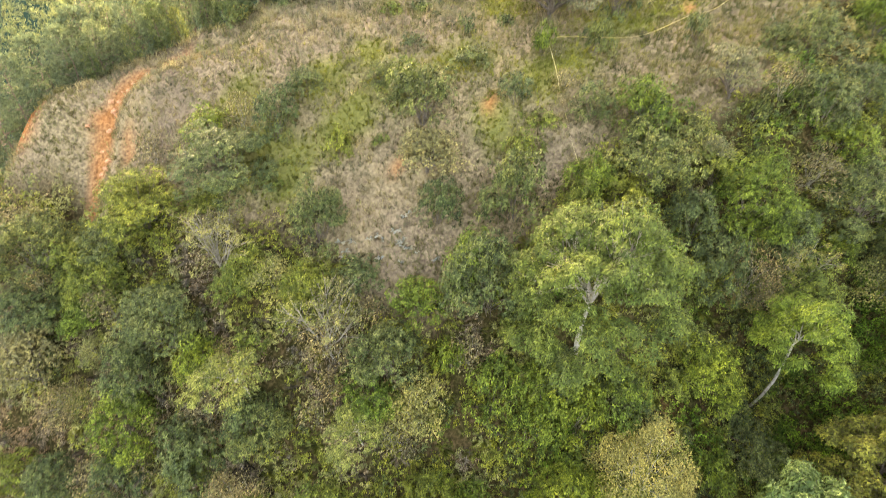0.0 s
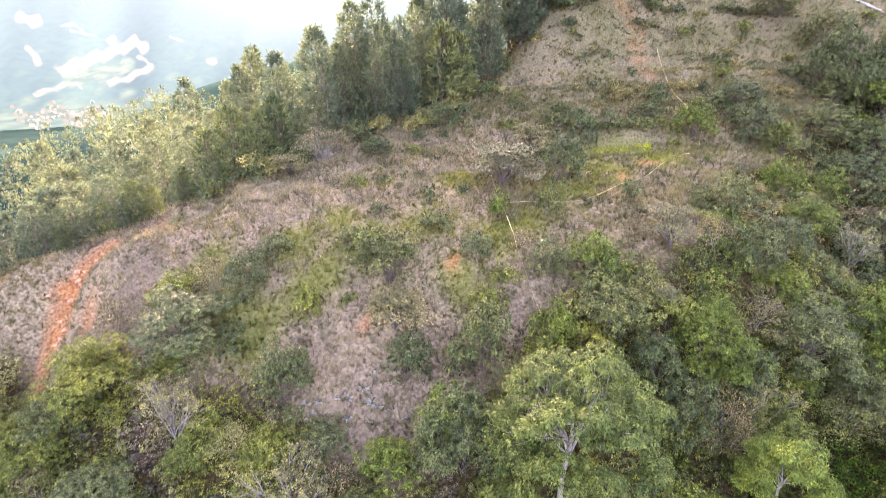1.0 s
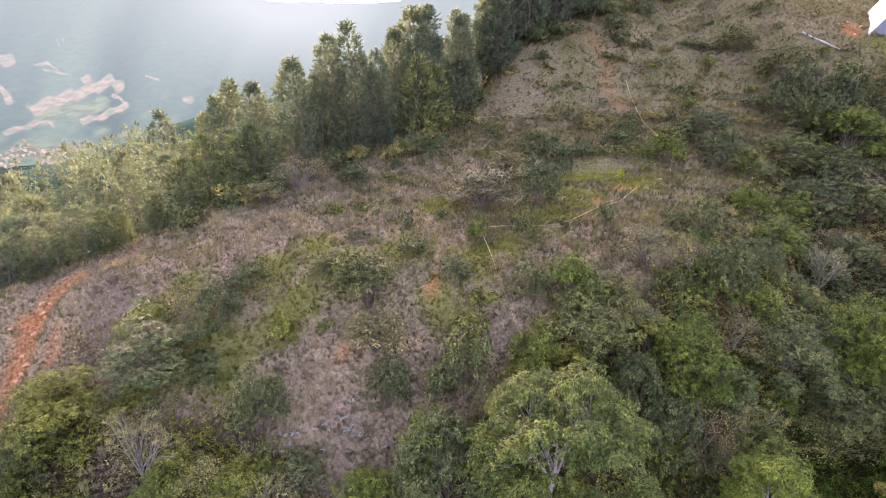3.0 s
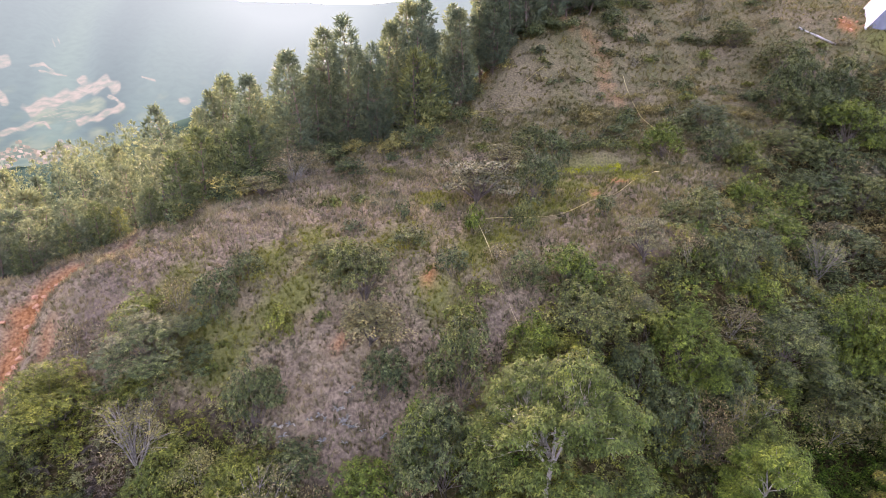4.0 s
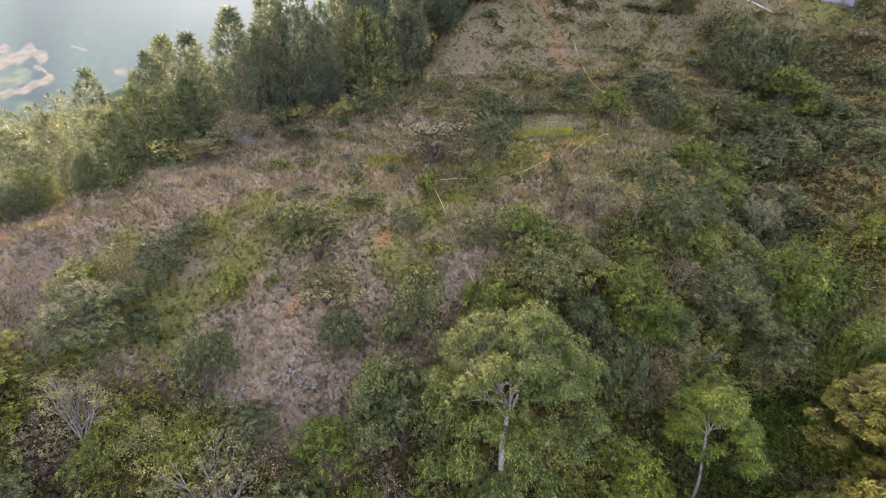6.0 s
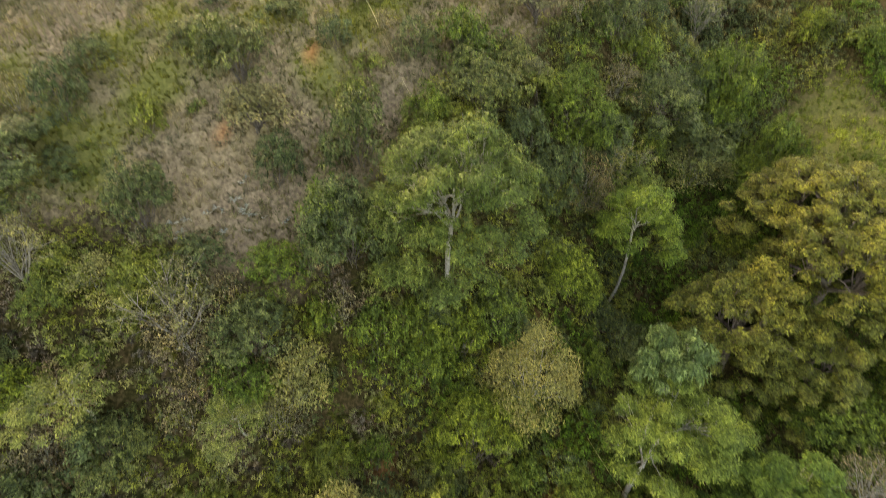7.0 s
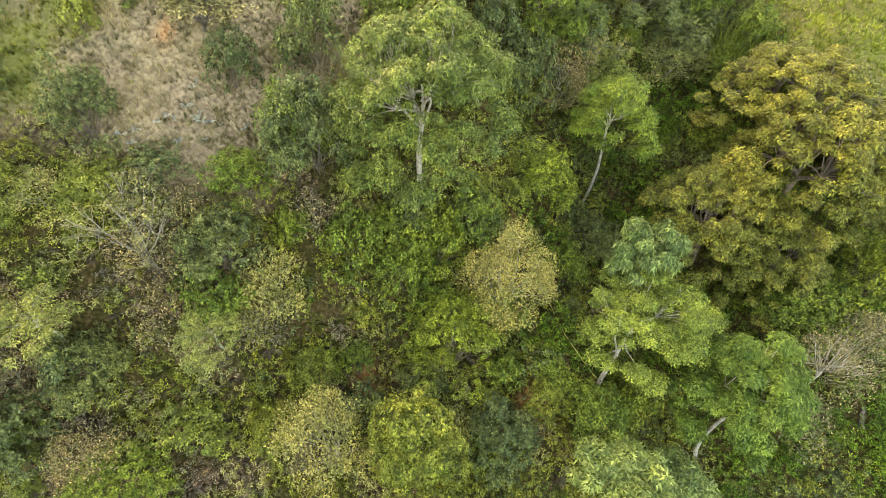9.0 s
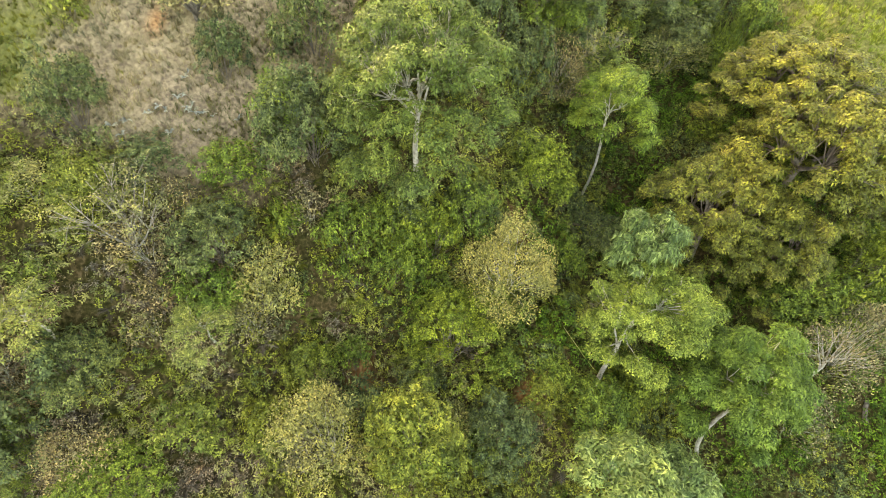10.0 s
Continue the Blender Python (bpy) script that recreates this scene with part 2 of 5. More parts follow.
def ground_material():
    m, nt, out = nodes_of("hillside_ground")
    tc = nt.nodes.new("ShaderNodeTexCoord").outputs["Object"]

    def attr(n):
        a = nt.nodes.new("ShaderNodeAttribute")
        a.attribute_name = n
        return a.outputs["Fac"]
    fine, mid_, wide = noise_tex(nt, 5.0, 8.0, tc), noise_tex(nt, 0.9, 5.0, tc), noise_tex(nt, 0.12, 3.0, tc)
    dry = mix(nt, "MULTIPLY", 0.8, ramp(nt, ((0.3, (0.088, 0.062, 0.042)), (0.5, (0.172, 0.132, 0.08)), (0.72, (0.275, 0.208, 0.128))), fine),
              ramp(nt, ((0.3, (0.75, 0.72, 0.78)), (0.7, (1.2, 1.2, 1.05))), wide))
    grass = ramp(nt, ((0.3, (0.06, 0.062, 0.016)), (0.7, (0.15, 0.145, 0.045))), fine)
    # leaf litter, its brown darkened to carry the shade between the plants
    shaded_litter = mix(nt, "MULTIPLY", 0.8, ramp(nt, ((0.3, (0.015, 0.013, 0.005)), (0.5, (0.034, 0.028, 0.012)), (0.66, (0.075, 0.056, 0.028))), fine),
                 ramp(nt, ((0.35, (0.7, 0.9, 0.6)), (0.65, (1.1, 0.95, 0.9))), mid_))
    earth = mix(nt, "MULTIPLY", 0.8, ramp(nt, ((0.3, (0.13, 0.052, 0.02)), (0.5, (0.27, 0.115, 0.042)), (0.7, (0.38, 0.185, 0.078))), fine),
                ramp(nt, ((0.35, (0.7, 0.65, 0.6)), (0.6, (1.05, 1.05, 1.05))), mid_))
    dull = mix(nt, "MULTIPLY", 0.8, ramp(nt, ((0.3, (0.046, 0.041, 0.018)), (0.5, (0.095, 0.086, 0.040)), (0.72, (0.158, 0.142, 0.072))), fine),
               ramp(nt, ((0.35, (0.75, 0.8, 0.7)), (0.65, (1.2, 1.1, 1.05))), mid_))
    dry = mix(nt, "MIX", attr("dull"), dry, dull)
    col = mix(nt, "MIX", attr("fresh"), dry, grass)
    col = mix(nt, "MIX", attr("thicket"), col, shaded_litter)
    col = mix(nt, "MIX", attr("bare"), col, earth)
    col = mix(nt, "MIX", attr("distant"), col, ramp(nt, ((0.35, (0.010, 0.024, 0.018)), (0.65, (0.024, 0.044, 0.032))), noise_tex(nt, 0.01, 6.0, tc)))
    b = nt.nodes.new("ShaderNodeBsdfPrincipled")
    b.inputs["Roughness"].default_value = 0.95
    b.inputs["Specular IOR Level"].default_value = 0.0
    bp = nt.nodes.new("ShaderNodeBump")
    bp.inputs["Strength"].default_value, bp.inputs["Distance"].default_value = 0.8, 0.12
    nt.links.new(fine, bp.inputs["Height"])
    nt.links.new(bp.outputs[0], b.inputs["Normal"])
    nt.links.new(col, b.inputs["Base Color"])
    nt.links.new(b.outputs[0], out.inputs[0])
    return m


MATS = {
    "evergreen": leaf_material("evergreen_leaf", (0.018, 0.028, 0.010), (0.067, 0.085, 0.03), (0.155, 0.178, 0.068), 0.1),
    "green": leaf_material("fresh_green_leaf", (0.022, 0.036, 0.005), (0.084, 0.115, 0.017), (0.18, 0.225, 0.04), 0.12),
    "deep": leaf_material("deep_green_leaf", (0.014, 0.032, 0.003), (0.055, 0.1, 0.009), (0.125, 0.19, 0.02), 0.12),
    "yellow": leaf_material("yellow_green_leaf", (0.034, 0.042, 0.006), (0.098, 0.12, 0.024), (0.185, 0.202, 0.044), 0.12),
    "pale": leaf_material("pale_olive_leaf", (0.085, 0.08, 0.025), (0.185, 0.175, 0.06), (0.29, 0.265, 0.105), 0.1, 0.5, 0.7, 0.15, 0.6),
    "ashen": leaf_material("ashen_olive_leaf", (0.06, 0.058, 0.026), (0.122, 0.118, 0.058), (0.19, 0.182, 0.095), 0.08, 0.5, 0.7, 0.15, 0.8),
    "grey": leaf_material("grey_dry_leaf", (0.055, 0.044, 0.021), (0.143, 0.117, 0.06), (0.305, 0.255, 0.14), 0.12),
    "drooping": leaf_material("drooping_leaf", (0.024, 0.036, 0.007), (0.066, 0.094, 0.02), (0.12, 0.15, 0.036), 0.05),
    "olive": leaf_material("olive_gold_leaf", (0.040, 0.035, 0.010), (0.088, 0.096, 0.02), (0.15, 0.162, 0.032), 0.08, 0.35),
    "silver": leaf_material("silvery_green_leaf", (0.042, 0.068, 0.018), (0.108, 0.15, 0.044), (0.205, 0.25, 0.095), 0.12),
    "lime": leaf_material("lime_leaf", (0.05, 0.068, 0.009), (0.135, 0.168, 0.03), (0.24, 0.275, 0.06), 0.18),
    "sage": leaf_material("sage_green_leaf", (0.045, 0.058, 0.018), (0.108, 0.13, 0.04), (0.185, 0.21, 0.075), 0.15),
    "needle": leaf_material("pine_needle", (0.036, 0.048, 0.032), (0.084, 0.106, 0.064), (0.155, 0.18, 0.105), 0.2, 0.5, 0.85, 0.05, 0.4, (1.05, 1.12, 0.95)),
    "young_needle": leaf_material("young_pine_needle", (0.046, 0.058, 0.022), (0.104, 0.124, 0.052), (0.185, 0.2, 0.09), 0.14, 0.5, 0.85, 0.05, 0.8),
    "fern_green": leaf_material("bracken_green", (0.055, 0.06, 0.01), (0.16, 0.165, 0.026), (0.29, 0.28, 0.055)),
    "fern_dry": leaf_material("bracken_dry", (0.06, 0.038, 0.024), (0.145, 0.1, 0.066), (0.27, 0.205, 0.15), 0.1, 0.5, 0.8, 0.05),
    "fern_white": leaf_material("bracken_bleached", (0.50, 0.45, 0.37), (0.66, 0.60, 0.51), (0.78, 0.72, 0.63), 0.15, 0.5, 0.9, 0.0),
    "grass_dry": leaf_material("dry_grass", (0.132, 0.092, 0.055), (0.228, 0.187, 0.115), (0.372, 0.300, 0.194), 0.25, 0.5, 0.8, 0.1, 0.4),
    "grass_fresh": leaf_material("yellow_green_grass", (0.077, 0.079, 0.015), (0.165, 0.163, 0.037), (0.264, 0.248, 0.072), 0.3, 0.4, 0.8, 0.1, 0.5),
    "grass_olive": leaf_material("olive_brown_grass", (0.071, 0.061, 0.025), (0.147, 0.129, 0.055), (0.230, 0.205, 0.094), 0.25, 0.4, 0.8, 0.1, 0.4),
    "grass_long": leaf_material("long_green_grass", (0.07, 0.095, 0.02), (0.145, 0.18, 0.036), (0.23, 0.26, 0.06), 0.3, 0.3, 0.6),
    "lush": leaf_material("layered_green_leaf", (0.026, 0.045, 0.006), (0.078, 0.122, 0.02), (0.145, 0.198, 0.042), 0.12),
    "grass_lawn": leaf_material("bright_short_grass", (0.20, 0.22, 0.02), (0.33, 0.34, 0.04), (0.44, 0.44, 0.07), 0.3, 0.3, 0.8, 0.1, 0.5),
    "bark": bark_material("brown_bark", (0.05, 0.038, 0.028), (0.16, 0.125, 0.095)),
    "bark_mid": bark_material("grey_brown_bark", (0.07, 0.058, 0.043), (0.22, 0.19, 0.145)),
    "bark_pale": bark_material("pale_grey_bark", (0.12, 0.105, 0.08), (0.33, 0.30, 0.235)),
    "bark_tan": bark_material("tan_bark", (0.09, 0.076, 0.055), (0.255, 0.22, 0.165)),
    "bark_pine": bark_material("pine_bark", (0.05, 0.032, 0.022), (0.15, 0.10, 0.07)),
    "ground": ground_material(),
    "tape": plain_material("yellow_barrier_tape", (0.50, 0.40, 0.12), (0.66, 0.56, 0.26), 0.5, 2.0),
    "bleached": bark_material("bleached_log", (0.25, 0.23, 0.19), (0.5, 0.47, 0.40)),
    "white_wall": plain_material("white_render", (0.58, 0.58, 0.57), (0.70, 0.70, 0.69), 0.8, 1.5),
    "gable": plain_material("dark_grey_boarding", (0.10, 0.105, 0.115), (0.16, 0.165, 0.175), 0.7, 0.7),
    "glass_dark": plain_material("dark_glass", (0.02, 0.022, 0.025), (0.03, 0.032, 0.035), 0.1, 1.0),
    "stone": plain_material("orange_clod", (0.30, 0.13, 0.06), (0.50, 0.26, 0.13), 0.95, 5.0),
}


# ---- mesh helpers ----
def axis(lo, hi, a, b, step, grow=1.14):
    """Grid lines: even between a and b, widening out to lo and hi."""
    out = list(np.arange(a, b + step / 2, step))
    w, v = step, out[-1]
    while v < hi:
        w *= grow
        v = min(hi, v + w)
        out.append(v)
    w, v = step, out[0]
    while v > lo:
        w *= grow
        v = max(lo, v - w)
        out.insert(0, v)
    return np.array(out)


def mesh_from(name, verts, faces, material, smooth=False):
    """verts (n, 3); faces (m, 3 or 4)."""
    me = bpy.data.meshes.new(name)
    verts, faces = np.ascontiguousarray(verts, np.float32), np.ascontiguousarray(faces, np.int32)
    n, k = faces.shape
    me.vertices.add(len(verts))
    me.vertices.foreach_set("co", verts.ravel())
    me.loops.add(n * k)
    me.loops.foreach_set("vertex_index", faces.ravel())
    me.polygons.add(n)
    me.polygons.foreach_set("loop_start", np.arange(0, n * k, k, dtype=np.int32))
    if smooth:
        me.polygons.foreach_set("use_smooth", np.ones(n, bool))
    me.update(calc_edges=True)
    me.materials.append(material)
    return me


def sheet(name, xs, ys, height, material):
    gx, gy = np.meshgrid(xs, ys)
    gz = height(gx, gy)
    verts = np.stack([gx.ravel(), gy.ravel(), gz.ravel()], 1)
    nx, ny = len(xs), len(ys)
    i = (np.arange(ny - 1)[:, None] * nx + np.arange(nx - 1)[None]).ravel()
    return mesh_from(name, verts, np.stack([i, i + 1, i + 1 + nx, i + nx], 1), material, True), gx.ravel(), gy.ravel()


def mask(me, name, values):
    a = me.attributes.new(name, "FLOAT", "POINT")
    a.data.foreach_set("value", np.ascontiguousarray(values, np.float32))


def part(name, me, parent, label=""):
    ob = new(name, me)
    ob.parent = parent
    return tagged(ob, label)


def tube_data(points, radii, sides=6):
    """A tapered tube along points."""
    points = np.asarray(points, float)
    V, F = [], []
    for i, p in enumerate(points):
        d = points[min(i + 1, len(points) - 1)] - points[max(i - 1, 0)]
        d /= np.linalg.norm(d) + 1e-9
        a = np.cross(d, (0.31, 0.95, 0.05) if abs(d[1]) < 0.9 else (1, 0, 0))
        a /= np.linalg.norm(a)
        b = np.cross(d, a)
        for k in range(sides):
            w = 2 * math.pi * k / sides
            V.append(p + radii[i] * (a * math.cos(w) + b * math.sin(w)))
    for i in range(len(points) - 1):
        for k in range(sides):
            k2 = (k + 1) % sides
            F.append((i * sides + k, i * sides + k2, (i + 1) * sides + k2, (i + 1) * sides + k))
    V.append(points[-1] + (points[-1] - points[-2]) * 0.02)
    n = len(V) - 1
    for k in range(sides):
        F.append(((len(points) - 1) * sides + k, (len(points) - 1) * sides + (k + 1) % sides, n, n))
    return np.array(V), F


def tubes_mesh(name, runs, material, sides=6):
    """One mesh of several tapered tubes: (points, radii) each."""
    bm = bmesh.new()
    for pts, rad in runs:
        V, F = tube_data(pts, rad, sides)
        vs = [bm.verts.new(v) for v in V]
        for f in F:
            f = list(dict.fromkeys(f))
            bm.faces.new([vs[i] for i in f]).smooth = True
    me = bpy.data.meshes.new(name)
    bm.to_mesh(me)
    bm.free()
    me.materials.append(material)
    return me


def unit(v):
    return v / (np.linalg.norm(v, axis=-1, keepdims=True) + 1e-9)


def toned(me, n, corners, tone):
    """How light each tuft of leaves is, 0 to 1, on its n leaves."""
    mask(me, "tone", np.repeat(np.broadcast_to(tone, n), corners))
    return me


def leaves_mesh(name, P, D, N, L, W, material, tone=0.5):
    """Small leaves: base points, ways, upper sides, lengths and widths."""
    S = unit(np.cross(D, N))
    U = np.cross(S, D)
    L, W = np.broadcast_to(L, len(P))[:, None], np.broadcast_to(W, len(P))[:, None]
    m = P + D * L * 0.22
    V = np.stack([m + S * W / 2 + U * W * 0.15, P + D * L - U * L * 0.15, m - S * W / 2 + U * W * 0.15], 1).reshape(-1, 3)
    return toned(mesh_from(name, V, np.arange(len(P) * 3).reshape(-1, 3), material), len(P), 3, tone)


def blades_mesh(name, P, D, side, L, W, material, tone=0.5):
    """Narrow three-cornered blades."""
    L, W = np.broadcast_to(L, len(P))[:, None], np.broadcast_to(W, len(P))[:, None]
    V = np.stack([P - side * W / 2, P + side * W / 2, P + D * L], 1).reshape(-1, 3)
    return toned(mesh_from(name, V, np.arange(len(P) * 3).reshape(-1, 3), material), len(P), 3, tone)


# ---- the hillside, one sheet out to the horizon ----
me, gx, gy = sheet("hillside", axis(-4600, 4600, -42, 80, 0.85), axis(-4600, 4600, 0, 106, 0.85), ground, MATS["ground"])
fade = np.exp(-((gx - 15) / 160) ** 4 - ((gy - 50) / 170) ** 4)
mask(me, "bare", bare(gx, gy) * fade)
mask(me, "fresh", fresh(gx, gy) * fade)
mask(me, "dull", np.clip(0.55 * np.clip((gy - 42) / 16, 0, 1) + 0.4 * bumps(gx, gy, 4.0, 2.5) + np.clip((gx - 10) / 40, -0.2, 0.25), 0, 1))
beyond = np.clip((crest_side(gx, gy) - 1.0) / 2.0, 0, 1)
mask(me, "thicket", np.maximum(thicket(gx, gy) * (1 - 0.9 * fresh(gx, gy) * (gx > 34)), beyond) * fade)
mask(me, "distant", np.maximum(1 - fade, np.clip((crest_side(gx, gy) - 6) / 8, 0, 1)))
hillside = tagged(new("ground", me), "steep spur of dry purplish grass, orange soil and thicket", "ground", kind="structure")


# ---- the far side of the valley, glowing, with haze put into its colour ----
def far_slope(az, r):
    """Height of the far mountains: az in degrees left of straight ahead, r metres away."""
    up = np.interp(r, (1350, 1600, 2000, 2700, 3500, 4200), (-104, -85, 25, 290, 575, 640))
    top = np.interp(az, (-60, -20, -8, 0, 8, 16, 24, 34, 60, 90), (1.5, 1.3, 1.05, 1.0, 0.985, 1.0, 1.10, 1.35, 1.5, 1.6))
    spurs = np.sin(az * 0.55 + r / 900) + 0.6 * np.sin(az * 1.3 + 1.0 - r / 500) + 0.35 * np.sin(az * 3.1 + r / 260)
    grow = np.clip((r - 1500) / 1500, 0, 1)
    return (up + 104) * (1 + (top - 1) * grow) - 104 + spurs * 26 * grow * np.clip((3600 - r) / 800, 0.15, 1)


def band(az, el, pts, wide):
    """A strip along a line of (degrees left, degrees up), soft at its edges."""
    return np.exp(-(near_line(az, el, pts)[0] / wide) ** 4)


SCARS = (((29.5, -0.75), (28.3, -0.25), (27.2, 0.15), (25.6, 0.7), (24.4, 1.25)), 0.48), (((24.6, 1.2), (23.7, 1.55), (23.1, 1.05)), 0.5), (((26.3, -1.8), (24.8, -1.5), (23.7, -0.95), (22.9, -0.5)), 0.30), \
    (((22.8, -0.55), (23.2, 0.1), (23.7, 0.3)), 0.16), (((25.7, 1.6), (25.4, 1.85)), 0.28), (((31.4, 3.2), (30.4, 3.0)), 0.45), (((31.4, 0.9), (31.0, -0.2)), 0.28), (((31.8, -2.6), (30.4, -2.2), (29.6, -1.9)), 0.22), \
    (((29.6, -1.9), (28.7, -1.75), (28.4, -2.3)), 0.10), (((18.0, 0.0), (17.4, -0.1)), 0.32), (((20.9, 2.0), (19.9, 1.7)), 0.10), (((28.9, 2.7), (28.0, 2.9), (27.5, 2.4)), 0.12), (((28.3, 2.35), (26.6, 2.0)), 0.09), (((27.0, 4.6), (26.6, 4.75)), 0.10)
TERRACES = tuple(((29.2 - 0.5 * k, -1.15 - 0.17 * k), (27.6 - 0.45 * k, -0.75 - 0.16 * k), (26.4 - 0.35 * k, -0.55 - 0.17 * k)) for k in range(5))


def scars(az, el):
    """Pale diggings and roads on the far slope, by degrees left and degrees up."""
    m = np.zeros(np.shape(az))
    for pts, wide in SCARS:
        m = np.maximum(m, band(az, el, pts, wide * (1 + 0.3 * np.sin(az * 5.1 + el * 3))))
    for pts in TERRACES:
        m = np.maximum(m, 0.55 * band(az, el, pts, 0.05))
    return np.clip(m, 0, 1)


def haze_material():
    m, nt, out = nodes_of("painted_haze_distance")
    turn = nt.nodes.new("ShaderNodeMapping")
    turn.inputs["Scale"].default_value = (1, 0.55, 1)
    nt.links.new(nt.nodes.new("ShaderNodeTexCoord").outputs["Object"], turn.inputs["Vector"])
    tc = turn.outputs["Vector"]

    def attr(n):
        a = nt.nodes.new("ShaderNodeAttribute")
        a.attribute_name = n
        return a.outputs["Fac"]

    def broken(n):
        """The mask n with a ragged edge."""
        a = nt.nodes.new("ShaderNodeMath")
        a.operation = "ADD"
        nt.links.new(attr(n), a.inputs[0])
        nt.links.new(scaled(nt, noise_tex(nt, 0.018, 6.0, tc), -0.28, 0.28), a.inputs[1])
        r = nt.nodes.new("ShaderNodeMapRange")
        r.inputs[1].default_value, r.inputs[2].default_value = 0.2, 0.85
        nt.links.new(a.outputs[0], r.inputs[0])
        return r.outputs[0]
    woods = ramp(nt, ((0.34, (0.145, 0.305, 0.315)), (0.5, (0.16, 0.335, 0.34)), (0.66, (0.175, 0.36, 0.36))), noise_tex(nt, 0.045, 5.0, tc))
    # sunny and shaded flanks of the ridges, multiplied into the woods' colour
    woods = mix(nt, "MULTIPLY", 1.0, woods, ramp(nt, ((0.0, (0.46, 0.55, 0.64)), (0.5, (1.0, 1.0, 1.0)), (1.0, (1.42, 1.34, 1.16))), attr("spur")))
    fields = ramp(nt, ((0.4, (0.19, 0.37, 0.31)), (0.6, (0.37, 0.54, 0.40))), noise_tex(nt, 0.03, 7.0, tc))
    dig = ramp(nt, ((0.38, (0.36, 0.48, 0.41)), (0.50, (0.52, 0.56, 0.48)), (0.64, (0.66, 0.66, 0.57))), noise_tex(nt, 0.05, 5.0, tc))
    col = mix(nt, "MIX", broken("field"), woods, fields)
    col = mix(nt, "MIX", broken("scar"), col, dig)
    # air haze painted over the slope's own colours, which then glow
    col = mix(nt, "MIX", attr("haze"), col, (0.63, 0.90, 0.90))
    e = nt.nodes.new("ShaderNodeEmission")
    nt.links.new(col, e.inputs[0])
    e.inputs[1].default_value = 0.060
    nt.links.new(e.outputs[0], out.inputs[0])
    return m


az = np.concatenate([np.linspace(-65, 10, 60), np.linspace(10.3, 15.7, 18), np.linspace(16, 33, 140), np.linspace(33.5, 80, 40)])
rr = np.concatenate([np.linspace(1350, 2350, 100), np.linspace(2380, 4200, 36)])
ga, gr = np.meshgrid(az, rr)
gz = far_slope(ga, gr)
verts = np.stack([-np.sin(np.radians(ga)) * gr, np.cos(np.radians(ga)) * gr, gz], -1).reshape(-1, 3)
i = (np.arange(len(rr) - 1)[:, None] * len(az) + np.arange(len(az) - 1)[None]).ravel()
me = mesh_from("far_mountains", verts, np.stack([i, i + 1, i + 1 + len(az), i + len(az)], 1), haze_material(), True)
el = np.degrees(np.arctan2(gz - 22, gr))
mask(me, "scar", scars(ga, el).ravel())
# painted relief shading: how bright each ridge flank is drawn
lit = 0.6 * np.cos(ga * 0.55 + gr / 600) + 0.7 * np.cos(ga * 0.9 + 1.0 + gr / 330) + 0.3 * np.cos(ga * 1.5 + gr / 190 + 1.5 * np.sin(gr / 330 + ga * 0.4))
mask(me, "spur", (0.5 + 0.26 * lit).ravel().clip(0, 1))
patchy = band(ga, el, ((29.0, -1.3), (26.5, -1.0), (24.6, -0.3)), 0.7)
mask(me, "field", (np.clip((-1.8 - el) / 2.5, 0, 1) * 0.6 + 0.8 * patchy + 0.5 * np.clip(np.sin(ga * 1.7) * np.sin(el * 2.9 + ga), 0, 1) * np.clip(1 - el / 4, 0, 1)).ravel().clip(0, 1))
# painted haze: thicker with height, strongest below the sun's glow
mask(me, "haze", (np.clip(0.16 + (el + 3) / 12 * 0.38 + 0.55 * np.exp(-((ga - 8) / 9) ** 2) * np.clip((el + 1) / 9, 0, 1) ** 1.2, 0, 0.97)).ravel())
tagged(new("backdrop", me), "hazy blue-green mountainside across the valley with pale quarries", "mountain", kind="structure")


# ---- plants ----
def spread(rng, n):
    """n ways, all round."""
    return unit(rng.normal(size=(n, 3)))


def limb_run(a, b, r0, r1, rng, sag=0.12, steps=4):
    a, b = np.asarray(a, float), np.asarray(b, float)
    d = b - a
    bow = np.array([0, 0, 1.0]) * np.linalg.norm(d) * sag + rng.normal(size=3) * np.linalg.norm(d) * 0.06
    pts = [a + d * k + bow * math.sin(math.pi * k) * (1 - 0.4 * k) for k in np.linspace(0, 1, steps + 1)]
    return pts, list(np.linspace(r0, r1, steps + 1))


def clump_leaves(rng, clumps, L, W, droop=0.15, wild=0.5, flat=0.8):
    """Leaves over clumps (centre, radius, count): base points, ways, upper sides, lengths, widths."""
    P, D, N = [], [], []
    for c, r, n in clumps:
        u = spread(rng, n)
        u[:, 2] = np.where(u[:, 2] < -0.35, -u[:, 2], u[:, 2])
        u = unit(u)
        q = c + u * np.array([1, 1, flat]) * r * (0.45 + 0.6 * rng.random((n, 1)) ** 0.6)
        P.append(q)
        D.append(unit(u + rng.normal(size=(n, 3)) * wild + np.array([0, 0, -droop])))
        N.append(unit(u * 0.7 + np.array([0, 0, 0.8]) + rng.normal(size=(n, 3)) * 0.45))
    P, D, N = np.concatenate(P), np.concatenate(D), np.concatenate(N)
    k = rng.uniform(0.65, 1.25, len(P))
    return P, D, N, L * k, W * k, rng.random(len(P))


